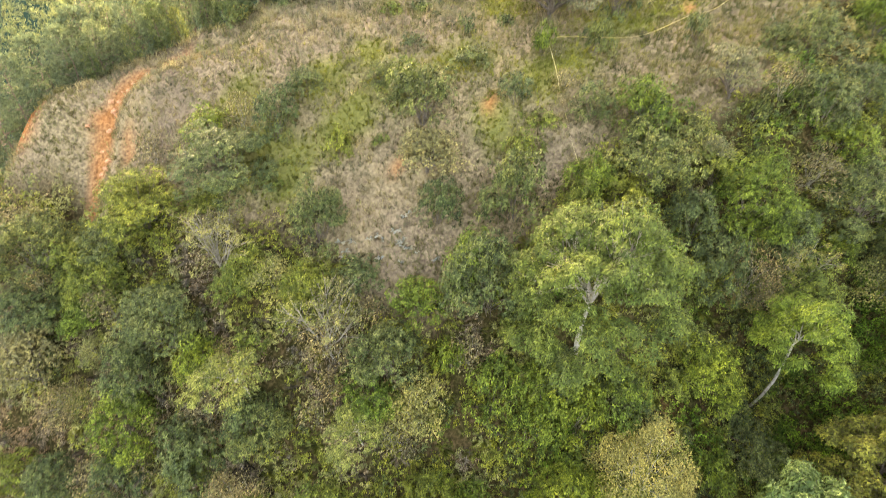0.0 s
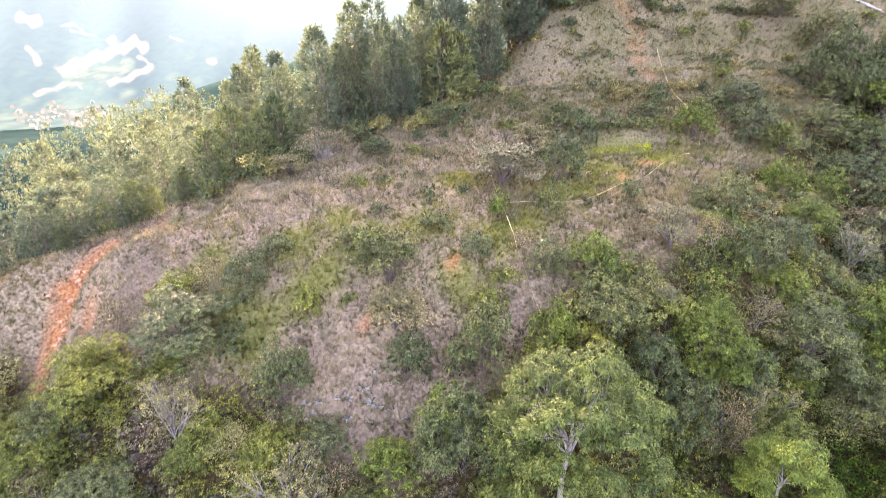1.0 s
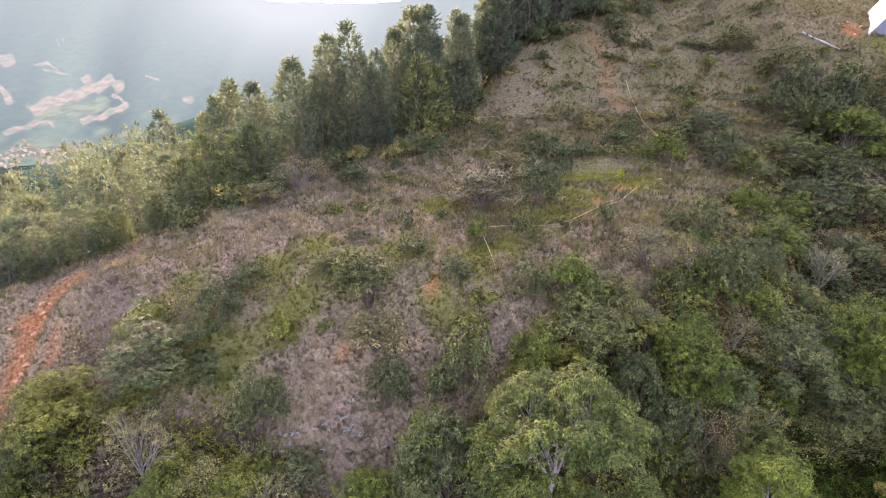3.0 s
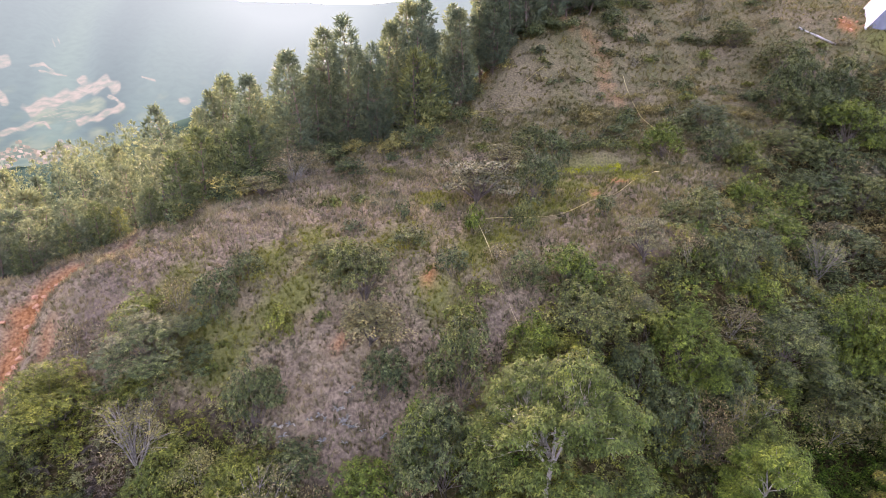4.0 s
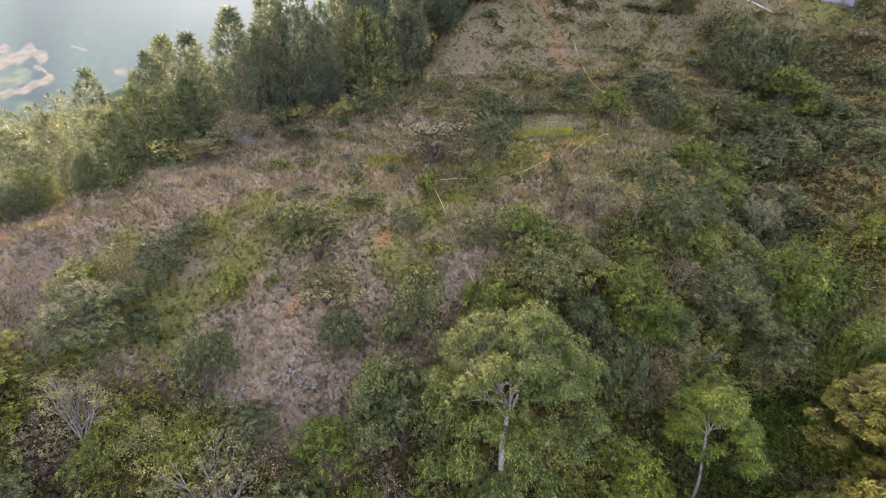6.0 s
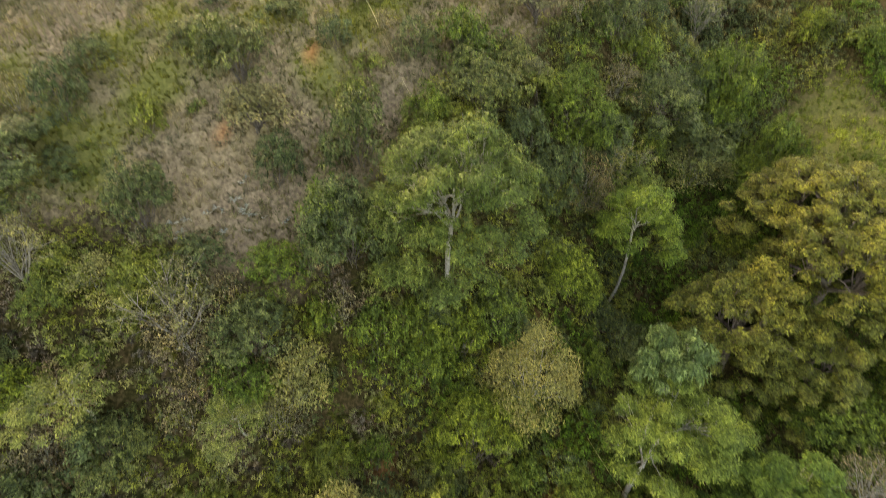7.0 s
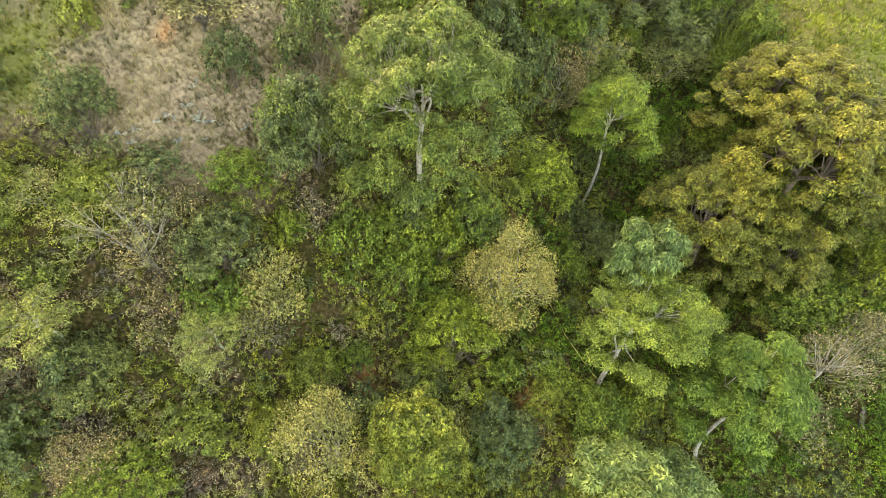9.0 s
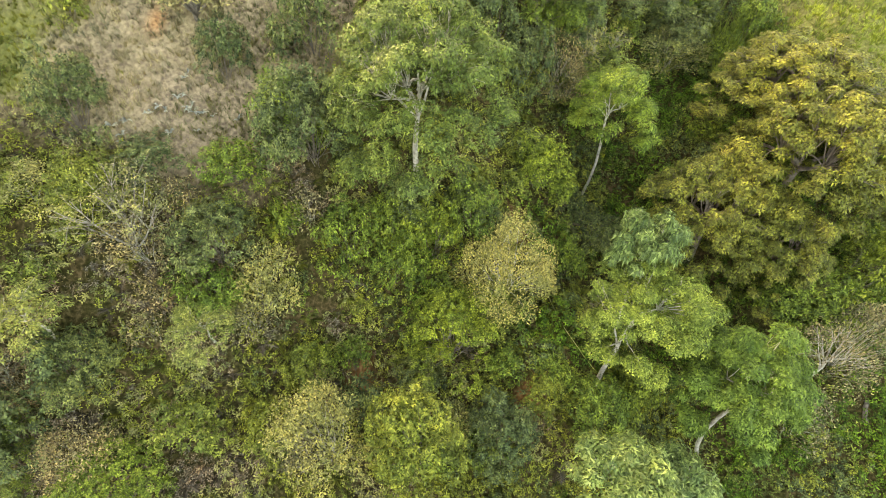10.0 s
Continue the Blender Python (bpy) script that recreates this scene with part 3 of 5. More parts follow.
def rosette_leaves(rng, tips, ways, per, L, W, droop):
    """A tuft of leaves round each twig's tip; the last array says how light each tuft is."""
    n = len(tips)
    a = unit(np.cross(ways, spread(rng, n)))
    b = np.cross(ways, a)
    P, D, N = [], [], []
    for k in range(per):
        w = 2 * math.pi * k / per + rng.random((n, 1)) * 0.8
        out_ = a * np.cos(w) + b * np.sin(w)
        d = unit(out_ + ways * rng.uniform(-0.1, 0.9, (n, 1)) + np.array([0, 0, -droop]))
        P.append(tips + out_ * L * rng.uniform(0.0, 0.35, (n, 1)) + ways * L * rng.uniform(-0.4, 0.4, (n, 1)))
        D.append(d)
        N.append(unit(ways + np.array([0, 0, 0.5]) + rng.normal(size=(n, 3)) * 0.35))
    k = rng.uniform(0.6, 1.2, n * per)
    return np.concatenate(P), np.concatenate(D), np.concatenate(N), L * k, W * k, np.tile(rng.random(n), per)


def crown_clumps(rng, R, H, base, n, r, share, dome=0.7, side=0.0, low=1.0):
    """Clump centres over a crown of radius R between heights base and H, with counts by size."""
    out_ = []
    for k in range(n):
        a, q = 2.4 * k + rng.random() * 0.9, math.sqrt((k + 0.4) / n)
        rad = R * (q * 0.80) * rng.uniform(0.85, 1.12)
        up = math.sqrt(max(0.0, 1 - (q * 0.985) ** 2))
        z = base + (H - base) * (dome * up + (1 - dome) * rng.random()) * rng.uniform(0.82, 1.0) - r * 0.5
        rr_ = r * rng.uniform(0.55, 1.45)
        out_.append((np.array([rad * math.cos(a), rad * math.sin(a), max(z, rr_ * 0.5)]), rr_, max(8, int(share * rr_ * rr_ / (r * r)))))
    for k in range(int(n * side)):
        # clumps that hang down the sides, under the dome
        a, f = 2.4 * k + rng.random(), rng.random() ** 1.3
        rad = R * rng.uniform(0.68, 0.9) * (1 - 0.4 * f * f)
        rr_ = r * rng.uniform(0.7, 1.3)
        z = base * low + (H - base) * 0.62 * f
        out_.append((np.array([rad * math.cos(a), rad * math.sin(a), max(z, rr_ * 0.5)]), rr_, max(8, int(share * rr_ * rr_ / (r * r)))))
    return out_


def make_shrub(name, mat, label, category, seed, R, H, leaf, per_m2, stems=4, bark="bark", droop=0.15, wild=0.5, sparse=1.0, base=0.08, clumps=None, twig=0.02, flat=0.8):
    rng = np.random.default_rng(seed)
    thing = tagged(new(name), label, category)
    n = clumps or max(5, int(7 * R ** 1.1))
    r = R * 1.1 / math.sqrt(n) + 0.08
    cl = crown_clumps(rng, R, H, H * base, n, r, per_m2 * R * R / n * sparse * 0.74, 0.7, 1.0, 0.5)
    stem_r = twig * (0.45 + R * 0.3)
    runs = []
    for c, rr_, cnt in cl:
        root = np.array([rng.normal() * 0.06 * R, rng.normal() * 0.06 * R, -0.25])
        runs.append(limb_run(root, c + np.array([0, 0, rr_ * 0.3]), stem_r, stem_r * 0.3, rng, 0.10, 3))
    part("trunk", tubes_mesh("trunk", runs, MATS[bark], 3), thing)
    if wild < 0.8:
        tips, ways = clump_tips(rng, cl, 9, flat)
        data = rosette_leaves(rng, tips, ways, 9, leaf, leaf * 0.5, droop)
    else:
        data = clump_leaves(rng, cl, leaf, leaf * 0.52, droop, wild, flat)
    part("crown", leaves_mesh("crown", *data[:5], MATS[mat], data[5]), thing)
    return thing


def clump_tips(rng, cl, per, flat):
    """Twig tips over the outside of the clumps, and the ways that they point."""
    tips, ways = [], []
    for c, rr_, n in cl:
        m = max(3, n // per)
        u = spread(rng, m)
        u[:, 2] = np.abs(u[:, 2]) * 1.1 - 0.25
        u = unit(u)
        tips.append(c + u * np.array([1, 1, flat]) * rr_ * (0.6 + 0.5 * rng.random((m, 1)) ** 0.7))
        ways.append(unit(u * 0.8 + np.array([0, 0, 0.6]) + rng.normal(size=(m, 3)) * 0.25))
    return np.concatenate(tips), np.concatenate(ways)


def make_tree(name, mat, label, category, seed, R, H, leaf, width, base, clumps, count, bark, trunk_r, fork=0.35, lean=(0, 0), limbs_shown=9, whorl=0, droop=0.3, flat=0.7, dome=0.7, clump_r=None, holes=0.0):
    """A tree: trunk, limbs and a crown of leafy clumps, or of whorls of leaves."""
    rng = np.random.default_rng(seed)
    thing = tagged(new(name), label, category)
    r = clump_r or R * 1.0 / math.sqrt(clumps)
    cl = crown_clumps(rng, R, H, H * base, clumps, r, count / clumps, dome, 0.4)
    lean3 = np.array([lean[0], lean[1], 0.0])
    cl = [(c + lean3, rr_, n) for c, rr_, n in cl if rng.random() >= holes]
    top = lean3 * 0.8 + np.array([0, 0, H * (0.5 + 0.3 * base)])
    forkp = lean3 * fork + np.array([0, 0, H * fork])
    pts, rad = limb_run((0, 0, -0.5), forkp, trunk_r * 1.15, trunk_r * 0.8, rng, 0.0, 4)
    p2, r2 = limb_run(forkp, top, trunk_r * 0.75, trunk_r * 0.3, rng, 0.0, 3)
    part("trunk", tubes_mesh("trunk", [(pts + p2[1:], rad + r2[1:])], MATS[bark], 9), thing)
    mains = {}
    for c, rr_, n in cl:
        mains.setdefault(int((math.atan2(c[1], c[0]) + math.pi) / (2 * math.pi) * limbs_shown) % limbs_shown, []).append((c, rr_))
    for key, group in mains.items():
        mid_ = np.mean([c for c, q in group], 0)
        k = rng.random() * 0.9
        start = forkp + (top - forkp) * k
        knee = start + (mid_ - start) * 0.5 + np.array([0, 0, 0.1 * H * rng.random()])
        runs = [limb_run(start, knee, trunk_r * 0.5, trunk_r * 0.32, rng, 0.08, 4)]
        for c, rr_ in group:
            if c[2] < knee[2]:
                continue
            runs.append(limb_run(knee, c + np.array([0, 0, rr_ * 0.2]), min(0.045, trunk_r * 0.26), 0.008, rng, 0.06, 4))
            for j in range(2):
                q = c + spread(rng, 1)[0] * rr_ * 0.9
                runs.append(limb_run(knee + (c - knee) * 0.6, q, min(0.02, trunk_r * 0.11), 0.006, rng, 0.05, 3))
        part("limb", tubes_mesh("limb", runs, MATS[bark], 5), thing)
    if whorl:
        tips, ways = [], []
        for c, rr_, n in cl:
            m = max(3, n // whorl)
            u = spread(rng, m)
            u[:, 2] = np.abs(u[:, 2]) * 1.0 - 0.15
            u = unit(u)
            tips.append(c + u * np.array([1, 1, flat]) * rr_ * (0.55 + 0.5 * rng.random((m, 1))))
            ways.append(unit(u * 0.7 + np.array([0, 0, 0.7])))
        data = rosette_leaves(rng, np.concatenate(tips), np.concatenate(ways), whorl, leaf, width, droop)
    else:
        data = clump_leaves(rng, cl, leaf, width, droop, 0.6, flat)
    part("crown", leaves_mesh("crown", *data[:5], MATS[mat], data[5]), thing)
    return thing


def make_fan(name, mat, label, seed, R, H):
    """A half-bare tree: many thin pale branches spread like a fan, a few leaves at their ends."""
    rng = np.random.default_rng(seed)
    thing = tagged(new(name), label, "tree")
    part("trunk", tubes_mesh("trunk", [limb_run((0, 0, -0.5), (0, 0, H * 0.16), 0.11, 0.09, rng, 0.0, 3)], MATS["bark_tan"], 7), thing)
    tips = []
    for k in range(11):
        a = 2 * math.pi * k / 11 + rng.normal() * 0.2
        out_ = R * rng.uniform(0.2, 0.85)
        e = np.array([math.cos(a) * out_, math.sin(a) * out_, H * (1.02 - 0.35 * (out_ / R) ** 2) * rng.uniform(0.85, 1.0)])
        s0 = np.array([0, 0, H * rng.uniform(0.05, 0.15)])
        pts, rad = limb_run(s0, e, 0.055, 0.014, rng, -0.06, 5)
        runs = [(pts, rad)]
        for j in range(7):
            i = rng.integers(2, 5)
            q = pts[i] + (e - pts[i]) * rng.uniform(0.4, 0.8) + rng.normal(size=3) * R * np.array([0.2, 0.2, 0.12])
            runs.append(limb_run(pts[i], q, 0.018, 0.007, rng, 0.05, 3))
            tips.append(q)
        tips.append(e)
        part("limb", tubes_mesh("limb", runs, MATS["bark_tan"], 4), thing)
    tips = np.repeat(np.array(tips), 4, 0)
    tips = tips + rng.normal(size=tips.shape) * 0.16
    data = rosette_leaves(rng, tips, unit(rng.normal(size=tips.shape) * 0.5 + np.array([0, 0, 1.0])), 5, 0.16, 0.07, 0.2)
    part("crown", leaves_mesh("crown", *data[:5], MATS[mat], data[5]), thing)
    return thing


def make_tiered(name, mat, label, category, seed, R, H, leaf, count, bark="bark"):
    """A flat-topped tree: leaves in thin spreading layers."""
    rng = np.random.default_rng(seed)
    thing = tagged(new(name), label, category)
    P, D, N, runs = [], [], [], []
    layers = 15
    for k in range(layers):
        a = 2.4 * k + rng.random()
        h = H * (0.45 + 0.55 * (k + 1) / layers)
        far_ = R * rng.uniform(0.25, 0.68) * (1.15 - 0.5 * k / layers)
        c = np.array([math.cos(a) * far_, math.sin(a) * far_, h])
        runs.append(limb_run((0, 0, H * 0.15), c, 0.035 * R, 0.010 * R, rng, 0.05, 4))
        n = count // layers
        w, q = rng.random(n) * 2 * math.pi, np.sqrt(rng.random(n))
        spread_ = R * rng.uniform(0.26, 0.46)
        edge = 1 + 0.3 * np.sin(3 * w + k) + 0.2 * np.sin(7 * w + 2 * k)
        q = np.stack([np.cos(w) * q * spread_ * edge, np.sin(w) * q * spread_ * edge, -0.07 * R * q ** 2 + rng.normal(size=n) * 0.016 * R], 1)
        P.append(c + q)
        D.append(unit(q * 0.6 + rng.normal(size=(n, 3)) * np.array([0.5, 0.5, 0.16])))
        N.append(unit(np.array([0, 0, 1.0]) + rng.normal(size=(n, 3)) * 0.25))
    part("trunk", tubes_mesh("trunk", [limb_run((0, 0, -0.4), (0, 0, H * 0.7), 0.05 * R, 0.025 * R, rng, 0.0, 4)] + runs, MATS[bark], 5), thing)
    P, D, N = np.concatenate(P), np.concatenate(D), np.concatenate(N)
    part("crown", leaves_mesh("crown", P, D, N, leaf * rng.uniform(0.7, 1.2, len(P)), leaf * 0.5, MATS[mat], rng.random(len(P))), thing)
    return thing


def pine_parts(rng, R, H, bare_part, tufts, blade, per, point=0.62):
    """Runs of the trunk and limbs, and the tufts of needles that clothe them: base points, ways, sides, lengths."""
    runs = [limb_run((0, 0, -0.6), (rng.normal() * 0.2, rng.normal() * 0.2, H * 0.97), 0.012 * H + 0.03, 0.02, rng, 0.0, 4)]
    f = rng.random(tufts) ** 1.25
    a = rng.random(tufts) * 2 * math.pi
    tiers = 1 + 0.16 * np.sin(f * H * 4.2 + 2 * np.sin(a * 2 + f * 5)) + 0.22 * np.sin(a * 3 + f * 9 + rng.random() * 6) * np.sin(f * 17 + a)
    reach = R * ((1 - f) ** point * 0.95 + 0.05) * (0.62 + 0.38 * np.minimum(1, f * 4)) * tiers * rng.uniform(0.3, 1.0, tufts) ** 0.5
    h = H * (bare_part + (0.985 - bare_part) * f) + 0.22 * reach
    tips = np.stack([np.cos(a) * reach, np.sin(a) * reach, h], 1)
    out_ = np.stack([np.cos(a), np.sin(a), 0.9 + 0 * a], 1)
    for k in range(0, tufts, 9):
        runs.append(limb_run((0, 0, h[k] - 0.35 * reach[k]), tips[k], 0.014 + 0.010 * reach[k], 0.006, rng, -0.1, 2))
    P = np.repeat(tips, per, 0) + rng.normal(size=(tufts * per, 3)) * blade * 0.28
    D = unit(np.repeat(unit(out_), per, 0) + spread(rng, tufts * per) * 0.85)
    m = 5 * per
    P = np.concatenate([P, np.array([0, 0, H]) - np.array([0, 0, 1.0]) * rng.random((m, 1)) * 0.10 * H])
    D = np.concatenate([D, unit(np.array([0, 0, 0.9]) + spread(rng, m) * 0.7)])
    S = unit(np.cross(D, spread(rng, len(P))))
    tone = np.concatenate([np.repeat(rng.uniform(0.32, 0.7, tufts), per), np.full(m, 0.7)])
    return runs, P, D, S, blade * rng.uniform(0.6, 1.3, len(P)), tone


def make_pine(name, mat, label, seed, R, H, bare_part, tufts, blade=0.42):
    """A pine: straight trunk, limbs turned up at their ends, a full crown of needle tufts."""
    rng = np.random.default_rng(seed)
    thing = tagged(new(name), label, "pine tree")
    runs, P, D, S, L, tone = pine_parts(rng, R, H, bare_part, tufts, blade, 6, 0.46 if R > H / 3.5 else 0.6)
    part("trunk", tubes_mesh("trunk", runs, MATS["bark_pine"], 4), thing)
    part("crown", blades_mesh("crown", P, D, S, L, 0.13, MATS[mat], tone), thing)
    return thing


def frond_data(rng, n_fronds, length, rise, lean=0.0):
    """Arching fern fronds from one root: corners and three-cornered leaflets."""
    V, F = [], []
    for k in range(n_fronds):
        a = 2 * math.pi * (k + rng.random() * 0.7) / n_fronds
        ln, up = length * rng.uniform(0.7, 1.15), rise * rng.uniform(0.6, 1.3)
        out_, side = np.array([math.cos(a), math.sin(a), 0]), np.array([-math.sin(a), math.cos(a), 0])
        first = len(V)
        rib = [out_ * ln * t + np.array([0, 0, ln * (up * t - (up * 0.9) * t * t)]) for t in np.linspace(0, 1, 11)]
        V += rib
        for j in range(1, 11):
            t = j / 10
            w = ln * 0.30 * math.sin(math.pi * min(1, t * 0.9 + 0.08)) ** 0.7
            for sgn in (-1, 1):
                V.append(rib[j] + side * sgn * w * rng.uniform(0.8, 1.1) + out_ * w * 0.45 - np.array([0, 0, w * 0.22]))
                F.append((first + j - 1, first + j, len(V) - 1))
    return np.array(V), F


def make_fern(name, mat, label, seed, fronds, length, rise):
    rng = np.random.default_rng(seed)
    thing = tagged(new(name), label, "fern")
    for k in range(fronds):
        V, F = frond_data(rng, 1, length, rise)
        w = 2 * math.pi * (k + rng.random() * 0.6) / fronds
        rot = np.array([[math.cos(w), -math.sin(w), 0], [math.sin(w), math.cos(w), 0], [0, 0, 1]])
        part("frond", mesh_from("frond", V @ rot.T, np.array(F), MATS[mat]), thing)
    return thing


PROTOTYPES = {}


def plant(key, maker, x, y, scale=1.0, turn=0.0, sink=0.0, stretch=1.0, tilt=(0.0, 0.0)):
    """Sets one plant of a kind on the ground: the first is built, the rest are copies."""
    m = pose(x, y, float(ground(x, y)) - sink, tilt[0], tilt[1], turn) @ Matrix.Diagonal((scale, scale, scale * stretch, 1))
    if key not in PROTOTYPES:
        PROTOTYPES[key] = maker()
        PROTOTYPES[key].matrix_basis = m
        return PROTOTYPES[key]
    proto = PROTOTYPES[key]
    ob = copy_thing(proto, pose(0, 0, 0))
    ob.matrix_basis = m
    return ob


# ---- where the plants stand: x, y, crown radius, height ----
EVERGREEN_UPPER = ((-1.2, 32.7, 2.41, 3.6), (-11.1, 33.1, 1.39, 3.3), (-9.3, 35.8, 1.24, 1.8), (-14.2, 31.3, 3.38, 3.5), (-7.7, 27.1, 1.92, 4.2), (-0.4, 27.5, 1.36, 3.0), (-4.1, 35.7, 1.21, 1.4), (1.8, 36.1, 1.11, 1.3), (1.7, 39.6, 0.54, 1.4), (-2.0, 39.0, 0.86, 0.9), (4.6, 32.8, 1.03, 1.8), (9.3, 31.9, 1.36, 2.3), (4.3, 27.2, 1.84, 4.4), (12.3, 28.7, 2.64, 3.6), (12.8, 42.4, 2.16, 4.1), (10.3, 36.9, 0.95, 2.5), (17.0, 37.5, 0.79, 1.7), (23.5, 31.5, 1.97, 3.8), (14.9, 26.3, 1.46, 3.8), (26.3, 28.7, 3.14, 4.2))
EVERGREEN_EAST = ((21.0, 27.1, 2.05, 2.8), (28.9, 27.0, 2.82, 3.5), (48.7, 60.5, 2.49, 5.8), (51.9, 60.6, 2.98, 7.3), (54.7, 59.6, 2.59, 6.0), (51.8, 58.0, 2.9, 4.9), (48.6, 58.0, 2.42, 4.4), (58.1, 61.8, 2.71, 5.5), (34.8, 51.1, 2.32, 3.9), (48.6, 50.9, 3.02, 4.3), (47.9, 46.2, 2.51, 4.0), (24.5, 36.9, 1.69, 2.7), (27.0, 33.7, 1.91, 3.0), (33.0, 55.3, 1.72, 2.0), (35.9, 55.9, 2.84, 2.8), (25.3, 54.4, 1.61, 1.9), (20.0, 52.0, 1.2, 1.7), (15.6, 53.1, 2.08, 2.9), (17.2, 50.8, 1.44, 3.4), (43.7, 47.1, 2.77, 3.9), (-2.5, 50.5, 1.64, 1.6), (4.0, 55.3, 1.78, 2.3), (45.5, 54.0, 3.4, 3.6), (41.8, 40.8, 2.56, 3.4), (52.6, 66.8, 3.18, 3.8), (22.1, 36.7, 1.17, 1.7), (50.3, 73.5, 2.86, 3.1))
EVERGREEN_LOW = ((2.6, 23.3, 2.48, 5.3), (-5.4, 25.0, 1.63, 1.8), (-3.2, 21.1, 2.39, 3.4), (-11.1, 19.3, 2.04, 3.4), (-14.6, 18.1, 1.82, 3.6), (7.7, 9.7, 2.07, 4.1), (7.7, 25.0, 1.45, 2.6), (15.9, 24.6, 1.61, 4.2), (18.1, 17.8, 2.06, 2.9), (32.1, 28.3, 2.21, 2.4), (1.4, 14.7, 1.15, 2.1))
EVERGREEN_WEST = ((-17.6, 24.3, 3.04, 4.0), (-19.8, 22.3, 2.11, 5.1), (-16.1, 19.1, 1.63, 4.2), (-26.0, 19.3, 1.97, 3.1), (-21.0, 18.4, 1.58, 3.2), (-28.4, 29.7, 3.45, 4.5), (-11.6, 19.3, 1.68, 3.5), (-22.2, 29.0, 2.01, 3.1), (-28.4, 27.4, 2.72, 3.1))
GREEN_UPPER = ((-16.1, 34.0, 1.71, 2.6), (6.7, 37.1, 0.73, 1.9), (8.6, 27.7, 1.39, 2.9), (18.4, 27.2, 2.91, 4.4), (53.4, 55.5, 4.11, 5.6), (32.8, 42.7, 2.04, 3.3), (28.5, 50.9, 2.19, 3.0), (32.4, 38.5, 2.21, 3.0), (33.6, 29.6, 2.79, 6.1), (39.3, 45.4, 1.95, 3.0), (-1.3, 23.4, 1.55, 2.4), (2.1, 24.1, 1.77, 3.8), (25.1, 30.9, 1.79, 2.3))
GREEN_LOW = ((0.4, 21.1, 0.92, 2.1), (-4.3, 19.6, 2.03, 3.5), (6.8, 14.6, 2.95, 4.3), (6.9, 16.7, 0.95, 1.9), (26.9, 9.4, 2.82, 3.7), (30.5, 8.6, 1.89, 4.9), (34.2, 24.7, 1.45, 3.6), (1.8, 16.5, 0.81, 2.1), (-11.2, 14.6, 3.12, 3.1), (28.1, 7.7, 1.85, 3.4), (15.2, 20.4, 2.08, 3.4), (15.0, 16.2, 1.04, 2.5), (3.0, 19.4, 1.67, 3.6), (5.0, 18.1, 1.53, 3.5))
GREEN_WEST = ((-20.2, 20.6, 2.38, 4.6), (-24.9, 26.6, 1.64, 1.8), (-14.7, 22.2, 1.55, 3.5))
YELLOW_ALL = ((-2.5, 34.9, 1.08, 2.4), (-6.8, 31.7, 0.94, 2.1), (6.3, 31.4, 1.01, 1.2), (5.0, 30.1, 1.07, 1.9), (36.8, 49.3, 1.98, 3.2), (22.0, 25.0, 2.5, 3.5), (-20.0, 30.3, 3.21, 3.9), (-11.6, 25.8, 1.45, 2.2), (-7.5, 24.4, 2.4, 2.4), (-13.1, 25.5, 1.49, 1.8), (-15.6, 29.8, 1.41, 1.6))
YELLOW_LOW = ((3.4, 10.8, 2.72, 7.1), (-8.0, 24.1, 1.47, 3.4), (-7.4, 15.9, 1.83, 2.8), (9.8, 15.1, 1.76, 2.1), (-0.5, 16.3, 1.45, 2.6))
YELLOW_WEST = ((-23.0, 27.8, 2.26, 3.0), (-20.7, 30.8, 1.99, 2.6), (-15.7, 30.6, 1.03, 1.4), (-8.0, 24.4, 1.58, 2.5))
PALE_LOW = ((-1.9, 19.2, 1.78, 3.5), (-0.8, 12.7, 2.47, 6.3), (10.7, 15.7, 2.94, 4.7), (28.4, 26.1, 2.73, 2.9), (-10.5, 25.3, 1.54, 2.0))
GREY_ALL = ((-13.7, 34.5, 1.26, 2.3), (7.9, 33.8, 0.88, 1.2), (8.8, 28.9, 0.72, 1.3), (21.1, 32.5, 1.29, 2.4), (22.9, 29.3, 2.14, 2.1), (19.7, 25.0, 2.22, 2.2), (-7.5, 49.2, 2.95, 3.0), (-5.4, 55.0, 2.08, 2.1), (-20.1, 33.8, 1.12, 2.5), (-17.5, 33.6, 1.3, 1.9), (17.1, 72.7, 2.4, 2.5), (7.7, 36.9, 0.84, 0.9))
GREY_LOW = ((18.5, 25.0, 1.9, 3.4), (27.4, 5.8, 2.21, 5.7), (24.1, 4.3, 1.79, 3.6), (-5.8, 18.4, 1.14, 1.8))
GREY_WEST = ((-30.1, 31.6, 2.83, 2.8), (-24.9, 22.7, 2.13, 2.1), (-14.5, 20.6, 1.78, 2.3))
TIERED = ((-0.9, 30.0, 2.29, 2.3), (7.9, 41.5, 2.99, 3.0), (11.8, 48.8, 2.17, 2.2), (17.8, 32.5, 1.64, 2.6), (16.2, 29.5, 1.26, 1.3), (-10.0, 46.1, 1.53, 1.5), (-28.2, 24.4, 2.93, 4.1))


